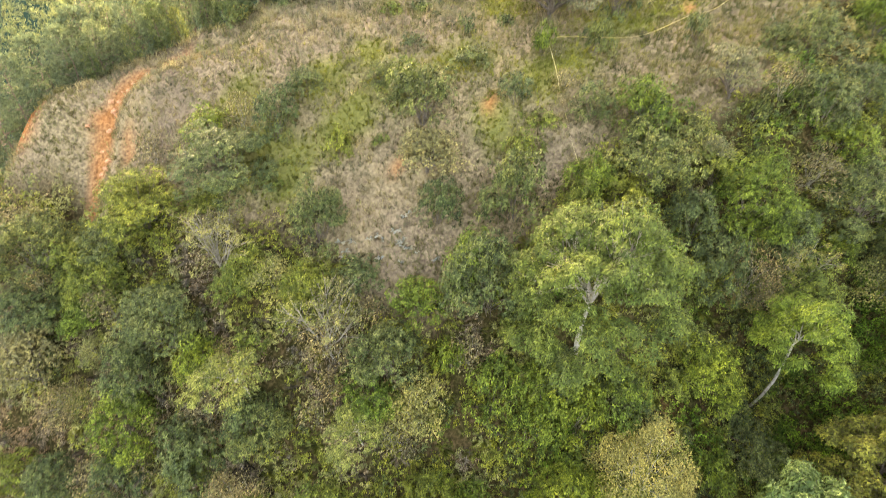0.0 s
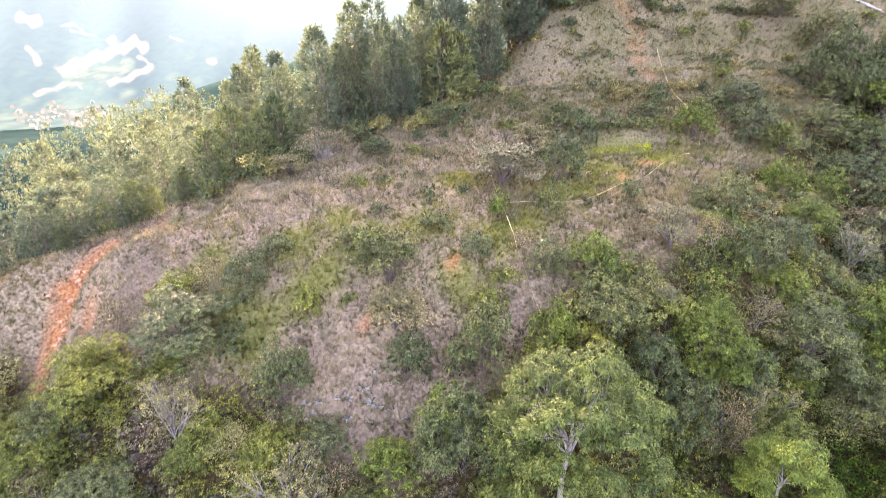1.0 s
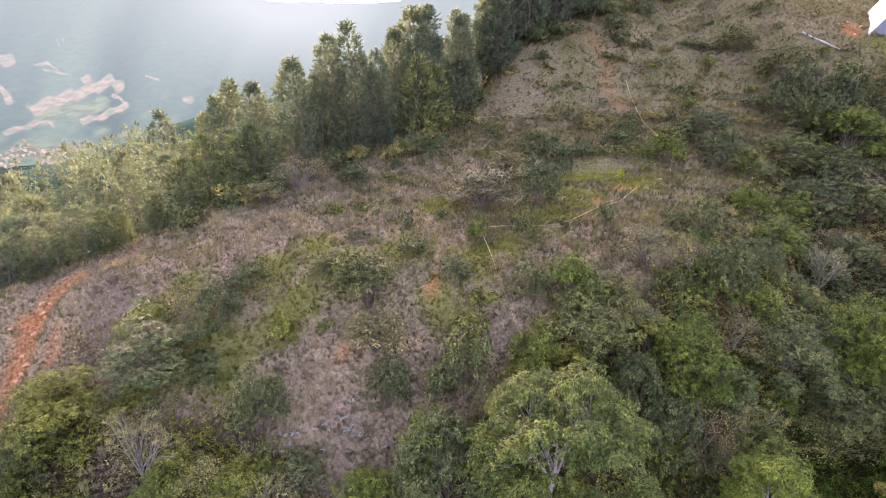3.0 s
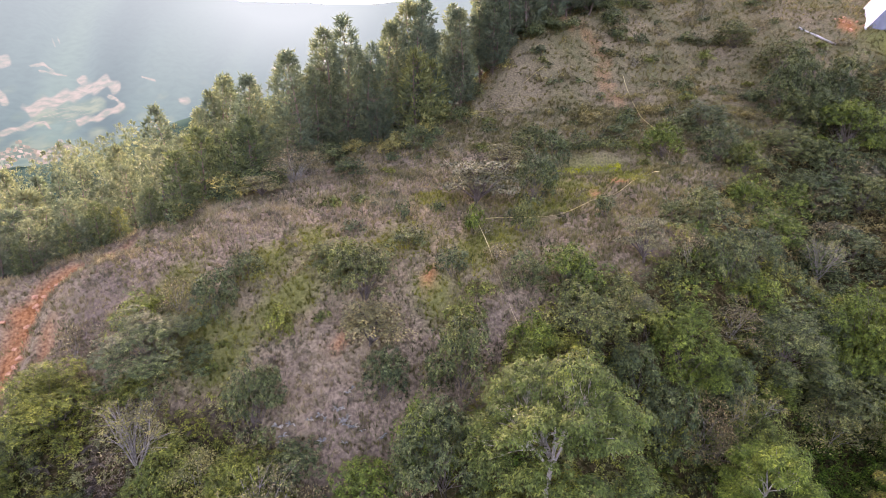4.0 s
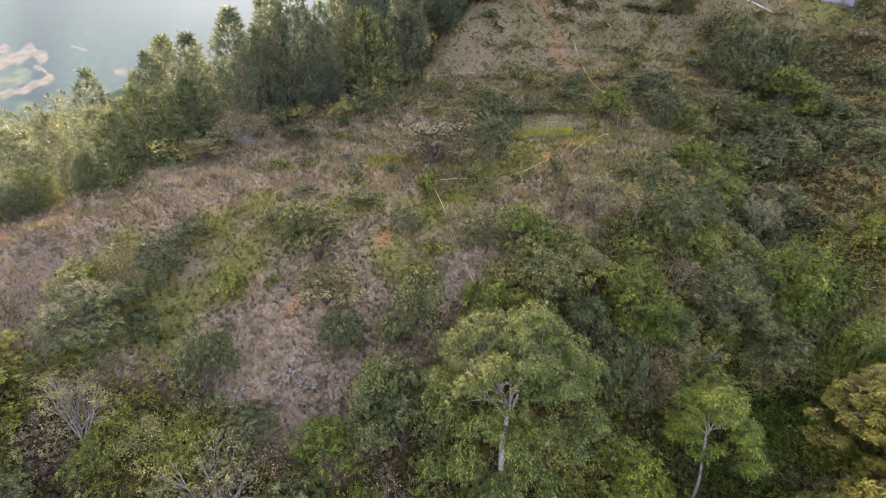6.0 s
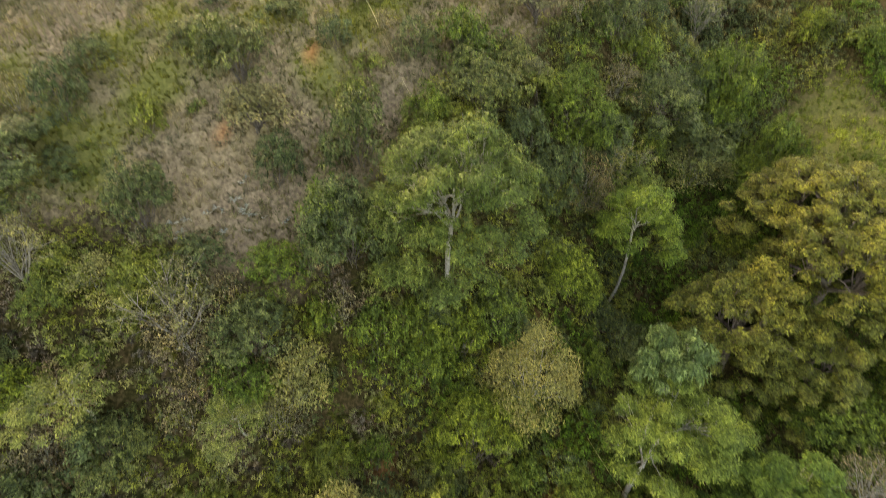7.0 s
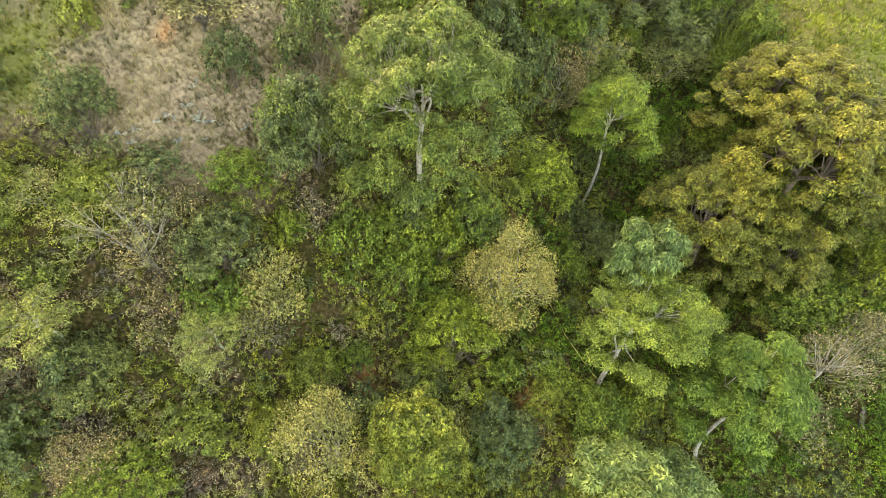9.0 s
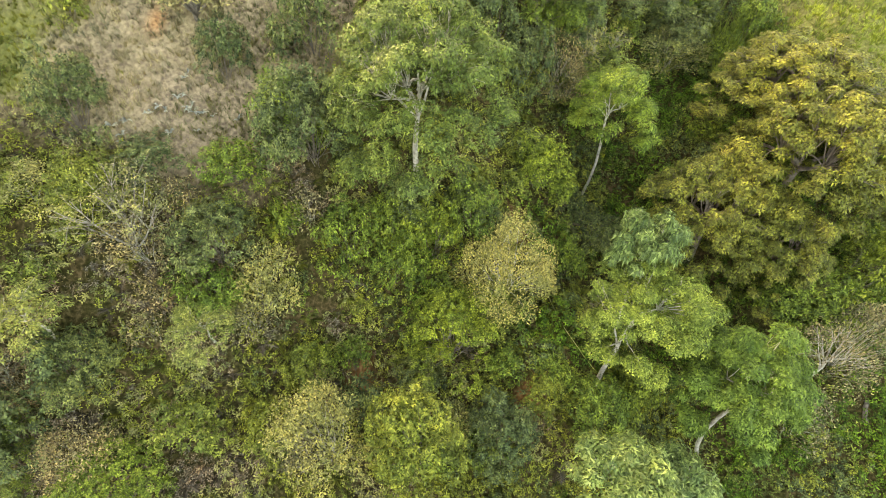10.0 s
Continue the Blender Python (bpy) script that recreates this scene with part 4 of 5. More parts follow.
# ---- planting ----
turns = random.Random(7)
SIZES = (0.5, 0.9, 1.5, 2.4, 3.4)
SHRUBS = {
    # leaf length, leaves per square metre, droop, wild, sparse, stems' bark
    "evergreen": ("shrub", 0.165, 1300, 0.05, 0.5, 1.0, "bark", "dark evergreen shrub with leathery grey-green leaves on the slope", "shrub"),
    "green": ("shrub", 0.165, 1300, 0.2, 0.6, 1.0, "bark", "leafy fresh-green shrub in the hillside thicket", "shrub"),
    "yellow": ("shrub", 0.165, 1250, 0.1, 0.6, 0.9, "bark", "yellow-green shrub with bright young leaves", "shrub"),
    "pale": ("shrub", 0.15, 1000, 0.1, 0.8, 0.8, "bark_pale", "pale olive shrub with small dry leaves and thin stems", "shrub"),
    "grey": ("dry_shrub", 0.14, 850, 0.1, 0.9, 0.6, "bark_pale", "half-dead grey shrub with bare twigs and few leaves", "dry shrub"),
}


def shrub(kind, x, y, R, H):
    name, leaf, dense, droop, wild, sparse, bark, label, category = SHRUBS[kind]
    far_ = y > 38
    size = min(SIZES, key=lambda s: abs(math.log(s / R)))
    var = turns.randrange(3)
    grow = 1.18 if far_ else 1.0

    def maker():
        return make_shrub(name, kind, label, category, hash_of(kind) + int(size * 10) + var * 100, size, size * 1.9, leaf * grow, dense / grow ** 2, bark=bark, droop=droop, wild=wild, sparse=sparse)
    k = R / size
    ob = plant((kind, size, var, far_), maker, x, y, k, turns.uniform(0, 360), 0.1, min(1.7, max(0.65, H / (1.5 * R))), (turns.uniform(-8, 8), turns.uniform(-8, 8)))
    return tagged(ob, group=kind + " shrubs")


def hash_of(word):
    return sum(ord(c) * (i + 3) for i, c in enumerate(word))


for kind, rows in (("evergreen", EVERGREEN_UPPER), ("evergreen", EVERGREEN_EAST), ("evergreen", EVERGREEN_LOW), ("evergreen", EVERGREEN_WEST), ("green", GREEN_UPPER), ("green", GREEN_LOW), ("green", GREEN_WEST),
                   ("yellow", YELLOW_ALL), ("yellow", YELLOW_LOW), ("yellow", YELLOW_WEST), ("pale", PALE_LOW), ("grey", GREY_ALL), ("grey", GREY_LOW), ("grey", GREY_WEST)):
    for x, y, R, H in rows:
        shrub(kind, x, y, R, H)
for k, (x, y, R, H) in enumerate(TIERED):
    ob = plant(("tiered", k % 2), lambda: make_tiered("flat_topped_tree", "ashen", "small tree with pale leaves in flat spreading layers", "tree", 31 + k, 2.2, 2.4, 0.16, 5200), x, y, R / 1.75, turns.uniform(0, 360), 0.1, max(0.8, H / R / 1.09))
    tagged(ob, group="flat-topped trees")


# ---- the trees of the near slope and the gully ----
for x, y, R, H in ((7.2, 18.2, 1.7, 3.6), (9.6, 18.6, 1.5, 3.2), (5.6, 19.3, 1.4, 3.0)):
    shrub("green", x, y, R, H)
plant("big", lambda: make_tree("tree", "drooping", "large spreading tree with drooping narrow leaves and pale forked limbs", "tree", 5, 5.2, 10.9, 0.22, 0.075, 0.27, 120, 42000, "bark_pale", 0.15, 0.33, (0.1, -0.3), 9, 9, 0.55, 0.8, 0.78, 0.70, 0.2), 7.6, 20.9, 1.0, 40)
for k, (x, y, s, st) in enumerate(((31.0, 17.6, 1.25, 0.72), (23.6, 14.6, 1.05, 1.1), (28.2, 13.8, 1.15, 1.1), (26.0, 11.6, 0.85, 1.1), (33.5, 13.0, 1.0, 1.0))):
    tagged(plant(("mango", k % 2), lambda: make_tree("tree", "olive", "broad dense tree with olive-gold leaves turning brown", "tree", 15 + k, 4.8, 7.0, 0.20, 0.09, 0.06, 130, 30000, "bark", 0.22, 0.35, (0, 0), 8, 8, 0.5, 0.75, 0.82), x, y, s, 50 * k, 0, st), group="olive-gold trees")
plant("lime", lambda: make_tree("tree", "lime", "airy lime-green tree with pale crooked limbs", "tree", 22, 3.9, 7.6, 0.19, 0.07, 0.5, 40, 20000, "bark_pale", 0.13, 0.35, (2.3, 0.6), 7, 7, 0.35, 0.42, 0.6, None, 0.16), 13.6, 9.9, 1.0, 0)
plant(("silver", 0), lambda: make_tree("tree", "silver", "slender tree with umbrella whorls of silvery green leaves", "tree", 27, 2.3, 9.8, 0.40, 0.10, 0.72, 19, 5200, "bark_pale", 0.10, 0.55, (0.1, 0), 7, 11, 0.85, 0.45, 0.55, 0.5), 16.8, 12.6, 0.82, 10, 0.0, 1.4)
plant(("silver", 0), None, 11.4, 4.5, 1.05, 140, 0.0, 0.8)
plant(("silver", 0), None, 14.2, 4.0, 1.0, 250, 0.0, 0.72)
plant("grand", lambda: make_tree("tree", "lush", "tall rounded tree with layered mid-green leaves", "tree", 29, 3.7, 12.0, 0.24, 0.08, 0.42, 56, 28000, "bark_pale", 0.12, 0.5, (0.3, 0), 8, 8, 0.5, 0.7, 0.8), 19.4, 5.6, 1.0, 70)
plant("leaning", lambda: make_tree("tree", "lush", "slim tree leaning over the gully, bare pale trunk", "tree", 33, 2.8, 10.2, 0.26, 0.07, 0.5, 30, 9000, "bark_pale", 0.085, 0.6, (0.2, -0.9), 6, 8, 0.55, 0.6, 0.7), 19.4, 21.2, 1.0, 0)
plant("snag", lambda: make_fan("tree", "pale", "half-bare tree, a fan of pale upright branches with sparse yellowish leaves", 36, 2.9, 5.2), -7.0, 22.3, 1.0, 0)
plant("snag", None, -13.9, 26.3, 0.95, 140)
plant("snag", None, 21.5, 25.6, 0.8, 30)
plant("snag", None, 36.0, 37.3, 0.9, 80)
plant("thin", lambda: make_tree("tree", "sage", "thin leaning tree with an open pale-green crown", "tree", 41, 2.5, 5.2, 0.19, 0.065, 0.5, 18, 4500, "bark_pale", 0.09, 0.45, (-1.6, -0.3), 6, 7, 0.35, 0.5, 0.6, None, 0.1), -10.7, 20.2, 1.0, 0)
plant("thin", None, -4.6, 18.6, 0.75, 60)
plant("dead", lambda: make_tree("dead_tree", "grey", "dry grey tree with a tangle of bare twigs", "dead tree", 43, 1.9, 7.4, 0.13, 0.06, 0.6, 26, 1300, "bark_pale", 0.1, 0.5, (0, 0), 7, 0, 0.1, 0.8, 0.7, 0.5), 24.6, 5.4, 1.0, 0)


# ---- pines beyond the crest ----
def pine(kind, x, y, H, turn):
    R, h0, low, wh, mat, label = {
        "tall": (2.6, 11.0, 0.08, 530, "needle", "tall pine with upturned limbs beyond the crest"),
        "bare": (2.0, 11.0, 0.34, 300, "needle", "tall slender pine with a bare lower trunk"),
        "full": (3.1, 8.0, 0.01, 500, "needle", "bushy pine clothed almost to the ground"),
        "young": (1.6, 5.5, 0.04, 240, "young_needle", "young yellow-green pine on the crest")}[kind]
    var = turns.randrange(3)
    ob = plant(("pine", kind, var), lambda: make_pine("pine", mat, label, 61 + var * 7 + len(kind), R, h0, low, wh), x, y, H / h0, turn)
    return tagged(ob, group="pines beyond the crest")


rng = np.random.default_rng(11)
u0 = np.array([CREST[2], CREST[3]])
n0 = np.array([-CREST[3], CREST[2]])
taken = []
CHIEF_PINES = ((-29.8, 53.7, 9.8), (-25.3, 51.5, 6.1), (-31.4, 50.5, 9.4), (-25.1, 56.0, 7.5), (-37.9, 64.1, 11.7), (-35.4, 68.8, 11.1), (-18.9, 49.9, 6.9), (-19.3, 58.2, 7.9), (-15.3, 57.3, 7.6), (-12.9, 60.9, 11.2), (-9.4, 60.5, 13.2), (-6.2, 62.9, 11.8), (-3.3, 65.1, 16.1), (-0.6, 63.2, 9.9), (-29.8, 45.6, 7.1), (-26.6, 44.0, 3.4), (-19.9, 47.3, 3.0), (-48.3, 75.3, 15.0), (-34.8, 76.8, 12.2), (-28.1, 74.2, 14.7), (-21.7, 71.0, 12.8), (-19.2, 74.8, 16.6), (2.8, 67.1, 13.6), (6.2, 66.8, 14.5), (9.7, 68.4, 12.6), (13.4, 69.8, 10.2))
for x, y, H in CHIEF_PINES:
    taken.append((x, y))
    pine("bare" if x > 2 else "tall" if H > 9.5 else "full", x, y, H, turns.uniform(0, 360))
for k in range(10):
    # the close front rank at the head of the slope
    p = np.array(CREST[:2]) + u0 * (19 + 2.9 * k + rng.uniform(-0.6, 0.6)) + n0 * rng.uniform(1.2, 4.0)
    taken.append((p[0], p[1]))
    pine("tall", p[0], p[1], rng.uniform(10.0, 13.0), rng.uniform(0, 360))
for k in range(420):
    along, s = rng.uniform(-14, 100), 1.2 + 15 * rng.random() ** 1.2
    p = np.array(CREST[:2]) + u0 * along + n0 * s
    if along < 9 and s < 7:
        continue
    gap = (4.6 if along < 14 else 2.4) + s * 0.03
    if any((p[0] - a) ** 2 + (p[1] - b) ** 2 < gap * gap for a, b in taken):
        continue
    taken.append((p[0], p[1]))
    H = np.interp(along, (-14, 2, 12, 24, 34, 60, 78), (6.0, 8.0, 11.0, 13.5, 15.0, 14.0, 12)) * rng.uniform(0.72, 1.12)
    if along < 12 and s < 20:
        H *= 0.6
    if along > 46 and s > 7 and k % 3:
        continue
    pine(("bare" if along > 44 else "tall") if H > 9.0 else "full", p[0], p[1], H, rng.uniform(0, 360))
for x, y, H in ((-24.3, 42.9, 2.6), (-22.8, 44.9, 3.6), (-27.0, 41.5, 2.6), (-16.8, 46.6, 5.6), (-15.2, 48.2, 6.4), (-12.8, 48.6, 5.4), (-11.6, 49.9, 6.2), (-19.5, 47.5, 3.4), (-21.6, 45.8, 2.6), (-23.2, 46.8, 3.4), (4.5, 60.0, 8.5), (6.5, 61.5, 7.0)):
    pine("young", x, y, H, turns.uniform(0, 360))

for along, s, H in ((-1, 3, 4.5), (-3.5, 2.6, 4.0), (-6, 3.2, 4.6), (-8, 5, 5.4), (-10, 2.8, 5.0), (-5, 6.2, 5.4), (-2, 7, 5.8), (2, 3.6, 3.6), (-12, 5.5, 6.6), (-9, 9, 6.6), (-5, 11, 6.8), (-13, 9.5, 7.4), (0, 11, 6.4), (-15.5, 4, 6.0), (-17, 7.5, 7.0)):
    # rounded bushy pines round the head of the slide
    p = np.array(CREST[:2]) + u0 * along + n0 * s
    taken.append((p[0], p[1]))
    pine("full", p[0], p[1], H, turns.uniform(0, 360))
HEAD = ((15.0, 67.6), (17.0, 68.6), (19.7, 69.6), (23.7, 71.8), (27.1, 74.0), (30.4, 75.8))
for k in range(22):
    # slender pines in a loose row along the head of the crest
    t = k / 21 * 4.99
    i = int(t)
    x, y = (HEAD[i][j] + (HEAD[i + 1][j] - HEAD[i][j]) * (t - i) for j in (0, 1))
    back = (0.4, 3.2, 1.6, 5.5)[k % 4] + turns.uniform(-0.4, 0.6)
    pine("bare" if k % 4 == 1 else "tall", x - 0.45 * back, y + 0.89 * back, turns.uniform(8.0, 12.5), turns.uniform(0, 360))


def scrub_mass(name, label, kind, rows, seed):
    """Far bushes past counting: one mesh of leafy clumps."""
    rng = np.random.default_rng(seed)
    got = []
    for x, y, R, H in rows:
        n = max(5, int(7 * R))
        cl = crown_clumps(rng, R, H, 0.05, n, R * 1.25 / math.sqrt(n) + 0.1, 480 * R * R / n)
        root = np.array([x, y, float(ground(x, y)) - 0.1])
        tips, ways = clump_tips(rng, [(c + root, q, m) for c, q, m in cl], 6, 0.8)
        got.append(rosette_leaves(rng, tips, ways, 6, 0.28, 0.13, 0.1))
    *data, tone = (np.concatenate(g) for g in zip(*got))
    return tagged(new(name, leaves_mesh(name, *data, MATS[kind], tone)), label, "scrub", kind="stuff")


# a skirt of bushes and seedling pines at the foot of the front rank
turns.seed(91)
skirt = [[], []]
for k in range(110):
    along, s_ = turns.uniform(4, 92), turns.uniform(-2.2, 3.8)
    p = np.array(CREST[:2]) + u0 * along + n0 * s_
    R = turns.uniform(0.7, 1.8)
    skirt[k % 3 == 0].append((p[0], p[1], R, R * turns.uniform(1.0, 1.8)))
scrub_mass("crest_scrub", "dark evergreen scrub at the foot of the pines", "evergreen", skirt[0], 92)
scrub_mass("crest_dry_scrub", "pale half-dry scrub at the foot of the pines", "pale", skirt[1], 93)
for k in range(26):
    along, s_ = turns.uniform(12, 90), turns.uniform(1.0, 6.0)
    p = np.array(CREST[:2]) + u0 * along + n0 * s_
    pine("full", p[0], p[1], turns.uniform(3.5, 6.5), turns.uniform(0, 360))

# the forest farther down the back of the spur, past counting
near_shapes = [pine_parts(np.random.default_rng(90 + k), 3.1, 8.2, 0.02, 165, 0.42, 6, 0.46)[1:] for k in range(3)]
far_shapes = [pine_parts(np.random.default_rng(95 + k), 3.1, 9.0, 0.03, 62, 0.68, 5, 0.46)[1:] for k in range(3)]
got = [[], [], [], [], [], []]
stand = list(taken)
for k in range(1500):
    if k % 3 == 0:
        along, s = rng.uniform(-60, 30), 12 + 33 * rng.random()
    else:
        along, s = rng.uniform(-85, 40), 45 + 120 * rng.random()
    near_ = s < 45
    p = np.array(CREST[:2]) + u0 * along + n0 * s
    gap = 5.2 if near_ else 5.6
    if any((p[0] - a) ** 2 + (p[1] - b) ** 2 < gap * gap for a, b in stand) or len(stand) > 700:
        continue
    stand.append((p[0], p[1]))
    P, D, S, L, tone = (near_shapes if near_ else far_shapes)[k % 3]
    w, q = rng.uniform(0, 2 * math.pi), rng.uniform(0.85, 1.25) * (0.85 if along < 8 else 1.0)
    rot = np.array([[math.cos(w), -math.sin(w), 0], [math.sin(w), math.cos(w), 0], [0, 0, 1]]).T * q
    got[0].append(P @ rot + np.array([p[0], p[1], float(ground(p[0], p[1]))]))
    got[1].append(unit(D @ rot))
    got[2].append(unit(S @ rot))
    got[3].append(L * q)
    got[4].append(np.full(len(P), 0.14 if near_ else 0.27))
    got[5].append(tone + rng.uniform(-0.3, 0.25))
P, D, S, L, W, tone = (np.concatenate(g) for g in got)
me = blades_mesh("pine_forest", P, D, S, L, W, MATS["needle"], tone)
tagged(new("pine_forest", me), "dense pine forest falling away behind the spur", "forest", kind="stuff")


# ---- grass ----
def tussocks(name, label, mat, x, y, per, length, width, spread_, seed, even=0.0):
    """Tussocks of blades standing on the ground: one mesh."""
    rng = np.random.default_rng(seed)
    n = len(x)
    z = ground(x, y)
    root = np.repeat(np.stack([x, y, z - 0.03], 1), per, 0)
    size = np.repeat(rng.uniform(0.6, 1.3, n), per)
    a = rng.random(n * per) * 2 * math.pi
    lean = rng.random(n * per) ** 0.7 * spread_
    D = unit(np.stack([np.cos(a) * lean, np.sin(a) * lean - 0.12, np.ones(n * per)], 1))
    root = root + np.stack([np.cos(a), np.sin(a), 0 * a], 1) * (0.10 * size)[:, None] * rng.random((n * per, 1)) * length * 2
    S = np.stack([-np.sin(a), np.cos(a), 0 * a], 1)
    me = blades_mesh(name, root, D, S, length * size * rng.uniform(0.6, 1.2, n * per), width, MATS[mat], np.repeat(even * 0.5 + (1 - even) * (0.5 + 0.45 * bumps(x, y, 1.3, seed) + rng.uniform(-0.3, 0.3, n)).clip(0, 1), per))
    return tagged(new(name, me), label, "grass", kind="stuff")


def scatter(rng, n, x0, x1, y0, y1):
    return rng.uniform(x0, x1, n), rng.uniform(y0, y1, n)


rng = np.random.default_rng(21)
x, y = scatter(rng, 60000, -34, 46, 21, 62)
chance = rng.random(len(x))
open_ = (1 - ((x > 17.2) & (x < 24.2) & (y > 48.5) & (y < 50.9))) * (1 - thicket(x, y)) * (1 - bare(x, y)) * (crest_side(x, y) < 2.5)
fr = fresh(x, y)
keep = open_ > chance
dull = keep & (fr < chance) & (bumps(x, y, 4.0, 2.5) + 0.6 * bumps(x, y, 1.2, 5.5) + np.clip((x - 6) / 20, -0.5, 0.5) + 0.4 * rng.normal(size=len(x)) > -0.2)
dry_ = keep & (fr < chance) & ~dull
tussocks("dry_grass", "dry purplish-brown grass tussocks covering the upper slope", "grass_dry", x[dry_], y[dry_], 8, 0.46, 0.04, 1.1, 1)
tussocks("dull_grass", "olive-brown grass among the dry tussocks", "grass_olive", x[dull], y[dull], 8, 0.44, 0.04, 1.1, 12)
tussocks("green_grass", "short yellow-green grass in patches on the slope", "grass_fresh", x[keep & (fr >= chance)], y[keep & (fr >= chance)], 10, 0.30, 0.05, 1.0, 2)
x, y = scatter(rng, 30000, -5, 95, 55, 118)
keep = (1 - bare(x, y)) * (crest_side(x, y) < 2.0) * (0.35 + 0.65 * (1 - thicket(x, y))) > rng.random(len(x))
olive_ = keep & (bumps(x, y, 5.0, 2.0) + 0.5 * bumps(x, y, 1.5, 4.0) + 0.5 * rng.normal(size=len(x)) > -0.35)
keep = keep & ~olive_
tussocks("hilltop_grass", "dry brown grass tussocks on the upper hillside", "grass_dry", x[keep], y[keep], 7, 0.42, 0.10, 1.7, 3, 0.5)
tussocks("olive_grass", "olive-brown grass patches on the upper hillside", "grass_olive", x[olive_], y[olive_], 7, 0.42, 0.10, 1.7, 9, 0.5)
x, y = scatter(rng, 9000, 30, 52, 8, 40)
keep = (fresh(x, y) > 0.15)
tussocks("long_grass", "long bright-green grass on the bank beyond the gully", "grass_long", x[keep], y[keep], 9, 0.45, 0.06, 1.5, 4)


x, y = rng.normal(33.0, 1.0, 60), rng.normal(25.3, 1.5, 60)
tussocks("gully_reeds", "tall arching green grass in the bed of the gully", "grass_long", x, y, 16, 2.0, 0.13, 0.75, 6)


x, y = scatter(rng, 1500, 17.4, 24.0, 48.7, 50.7)
keep = rng.random(1500) < 0.75 + 0.5 * bumps(x, y, 1.5, 2.0)
tussocks("bench_grass", "short bright yellow-green grass on the levelled bench", "grass_lawn", x[keep], y[keep], 9, 0.22, 0.06, 1.1, 7)
turns.seed(92)
# added row of dark scrub that stands in for the bank's shadow band
scrub_mass("bank_scrub", "dark low scrub added along the cut bank as its shadow band", "evergreen", [(turns.uniform(18.0, 25.5), turns.uniform(51.4, 52.4), turns.uniform(0.4, 0.8), turns.uniform(0.4, 0.9)) for k in range(16)], 96)


# ---- undergrowth of the thicket ----
def undergrowth(name, label, mat, x, y, per, leaf, wide, tall, seed, droop=0.2):
    """Leafy mounds that close over the ground: one mesh."""
    rng = np.random.default_rng(seed)
    n = len(x)
    z = ground(x, y)
    k = np.repeat(rng.uniform(0.6, 1.35, n), per)
    h = np.repeat(rng.uniform(0.6, 1.2, n) * (1 + 0.75 * bumps(x, y, 1.5, 7.0)).clip(0.35, 2), per) * tall
    u = spread(rng, n * per)
    u[:, 2] = np.abs(u[:, 2])
    lump = 1 + 0.3 * np.sin(u[:, :1] * 7 + k[:, None] * 20) * np.sin(u[:, 1:2] * 6 + k[:, None] * 11)
    tips = np.repeat(np.stack([x, y, z - 0.05], 1), per, 0) + u * lump * np.stack([wide * k, wide * k, h], 1) * rng.uniform(0.7, 1.1, (n * per, 1))
    ways = unit(u * 0.8 + np.array([0, -0.15, 0.6]) + rng.normal(size=(n * per, 3)) * 0.3)
    P, D, N, L, W, tone = rosette_leaves(rng, tips, ways, 7, leaf, leaf * 0.5, droop)
    return tagged(new(name, leaves_mesh(name, P, D, N, L, W, MATS[mat], tone)), label, "undergrowth", kind="stuff")


def in_reach(x, y):
    """The part of the thicket that lies open to the valley side of the walk."""
    return (y > np.interp(x, (-34, -17, 4, 17, 27, 46), (17.5, 15, 6.5, 2, -2.5, -3))) & (x < np.interp(y, (-3, 8, 18, 26, 42, 60), (29, 36, 43, 45, 51, 60)))


rng = np.random.default_rng(31)
x, y = scatter(rng, 14000, -34, 56, -3, 36)
keep = (bumps(x, y, 0.8, 4.4) + 0.6 * bumps(x, y, 2.6, 1.4) > -0.85) & (thicket(x, y) * (1 - 1.6 * bare(x, y)) > rng.random(len(x)) * 0.9 + 0.05) & in_reach(x, y) & ~((x > 34) & (fresh(x, y) > 0.3))
x, y = x[keep], y[keep]
tone = bumps(x, y, 2.4, 3.0) + 0.4 * bumps(x, y, 1.0, 8.0) + np.clip((x - 9) / 22, -1.0, 0.9) * np.clip((31 - y) / 9, 0.25, 1) + 0.12 * rng.normal(size=len(x))
for low, high, mat, name, label, leaf, wide, tall in (
        (-9, -1.3, "fern_dry", "brown_undergrowth", "dead brown twiggy undergrowth on the steep bank", 0.13, 0.6, 0.5),
        (-1.3, -0.85, "fern_dry", "dry_undergrowth", "dry pinkish-brown bracken under the shrubs", 0.155, 0.65, 0.6),
        (-0.85, -0.5, "pale", "pale_undergrowth", "pale olive undergrowth with small leaves", 0.155, 0.7, 1.0),
        (-0.5, 0.12, "fern_green", "yellow_undergrowth", "yellow-green bracken and creepers under the shrubs", 0.155, 0.7, 1.0),
        (0.12, 0.34, "evergreen", "dark_undergrowth", "dark leathery saplings under the trees", 0.175, 0.7, 1.3),
        (0.34, 0.6, "yellow", "bright_undergrowth", "bright yellow-green young growth on the bank", 0.165, 0.7, 1.2),
        (0.6, 9, "deep", "green_undergrowth", "lush green creepers and seedlings along the gully", 0.185, 0.75, 1.3)):
    m = (tone >= low) & (tone < high)
    undergrowth(name, label, mat, x[m], y[m], 15, leaf, wide, tall, int(low * 100) + 1000)
x, y = scatter(rng, 3600, 20, 80, 36, 76)
keep = thicket(x, y) * 0.9 + 0.05 > rng.random(len(x)) * 1.1
x, y = x[keep], y[keep]
half = bumps(x, y, 4.0, 6.0) + 0.4 * rng.normal(size=len(x)) > 0
undergrowth("upper_undergrowth", "dark low scrub on the far side of the gully", "evergreen", x[half], y[half], 14, 0.26, 0.85, 0.9, 8)
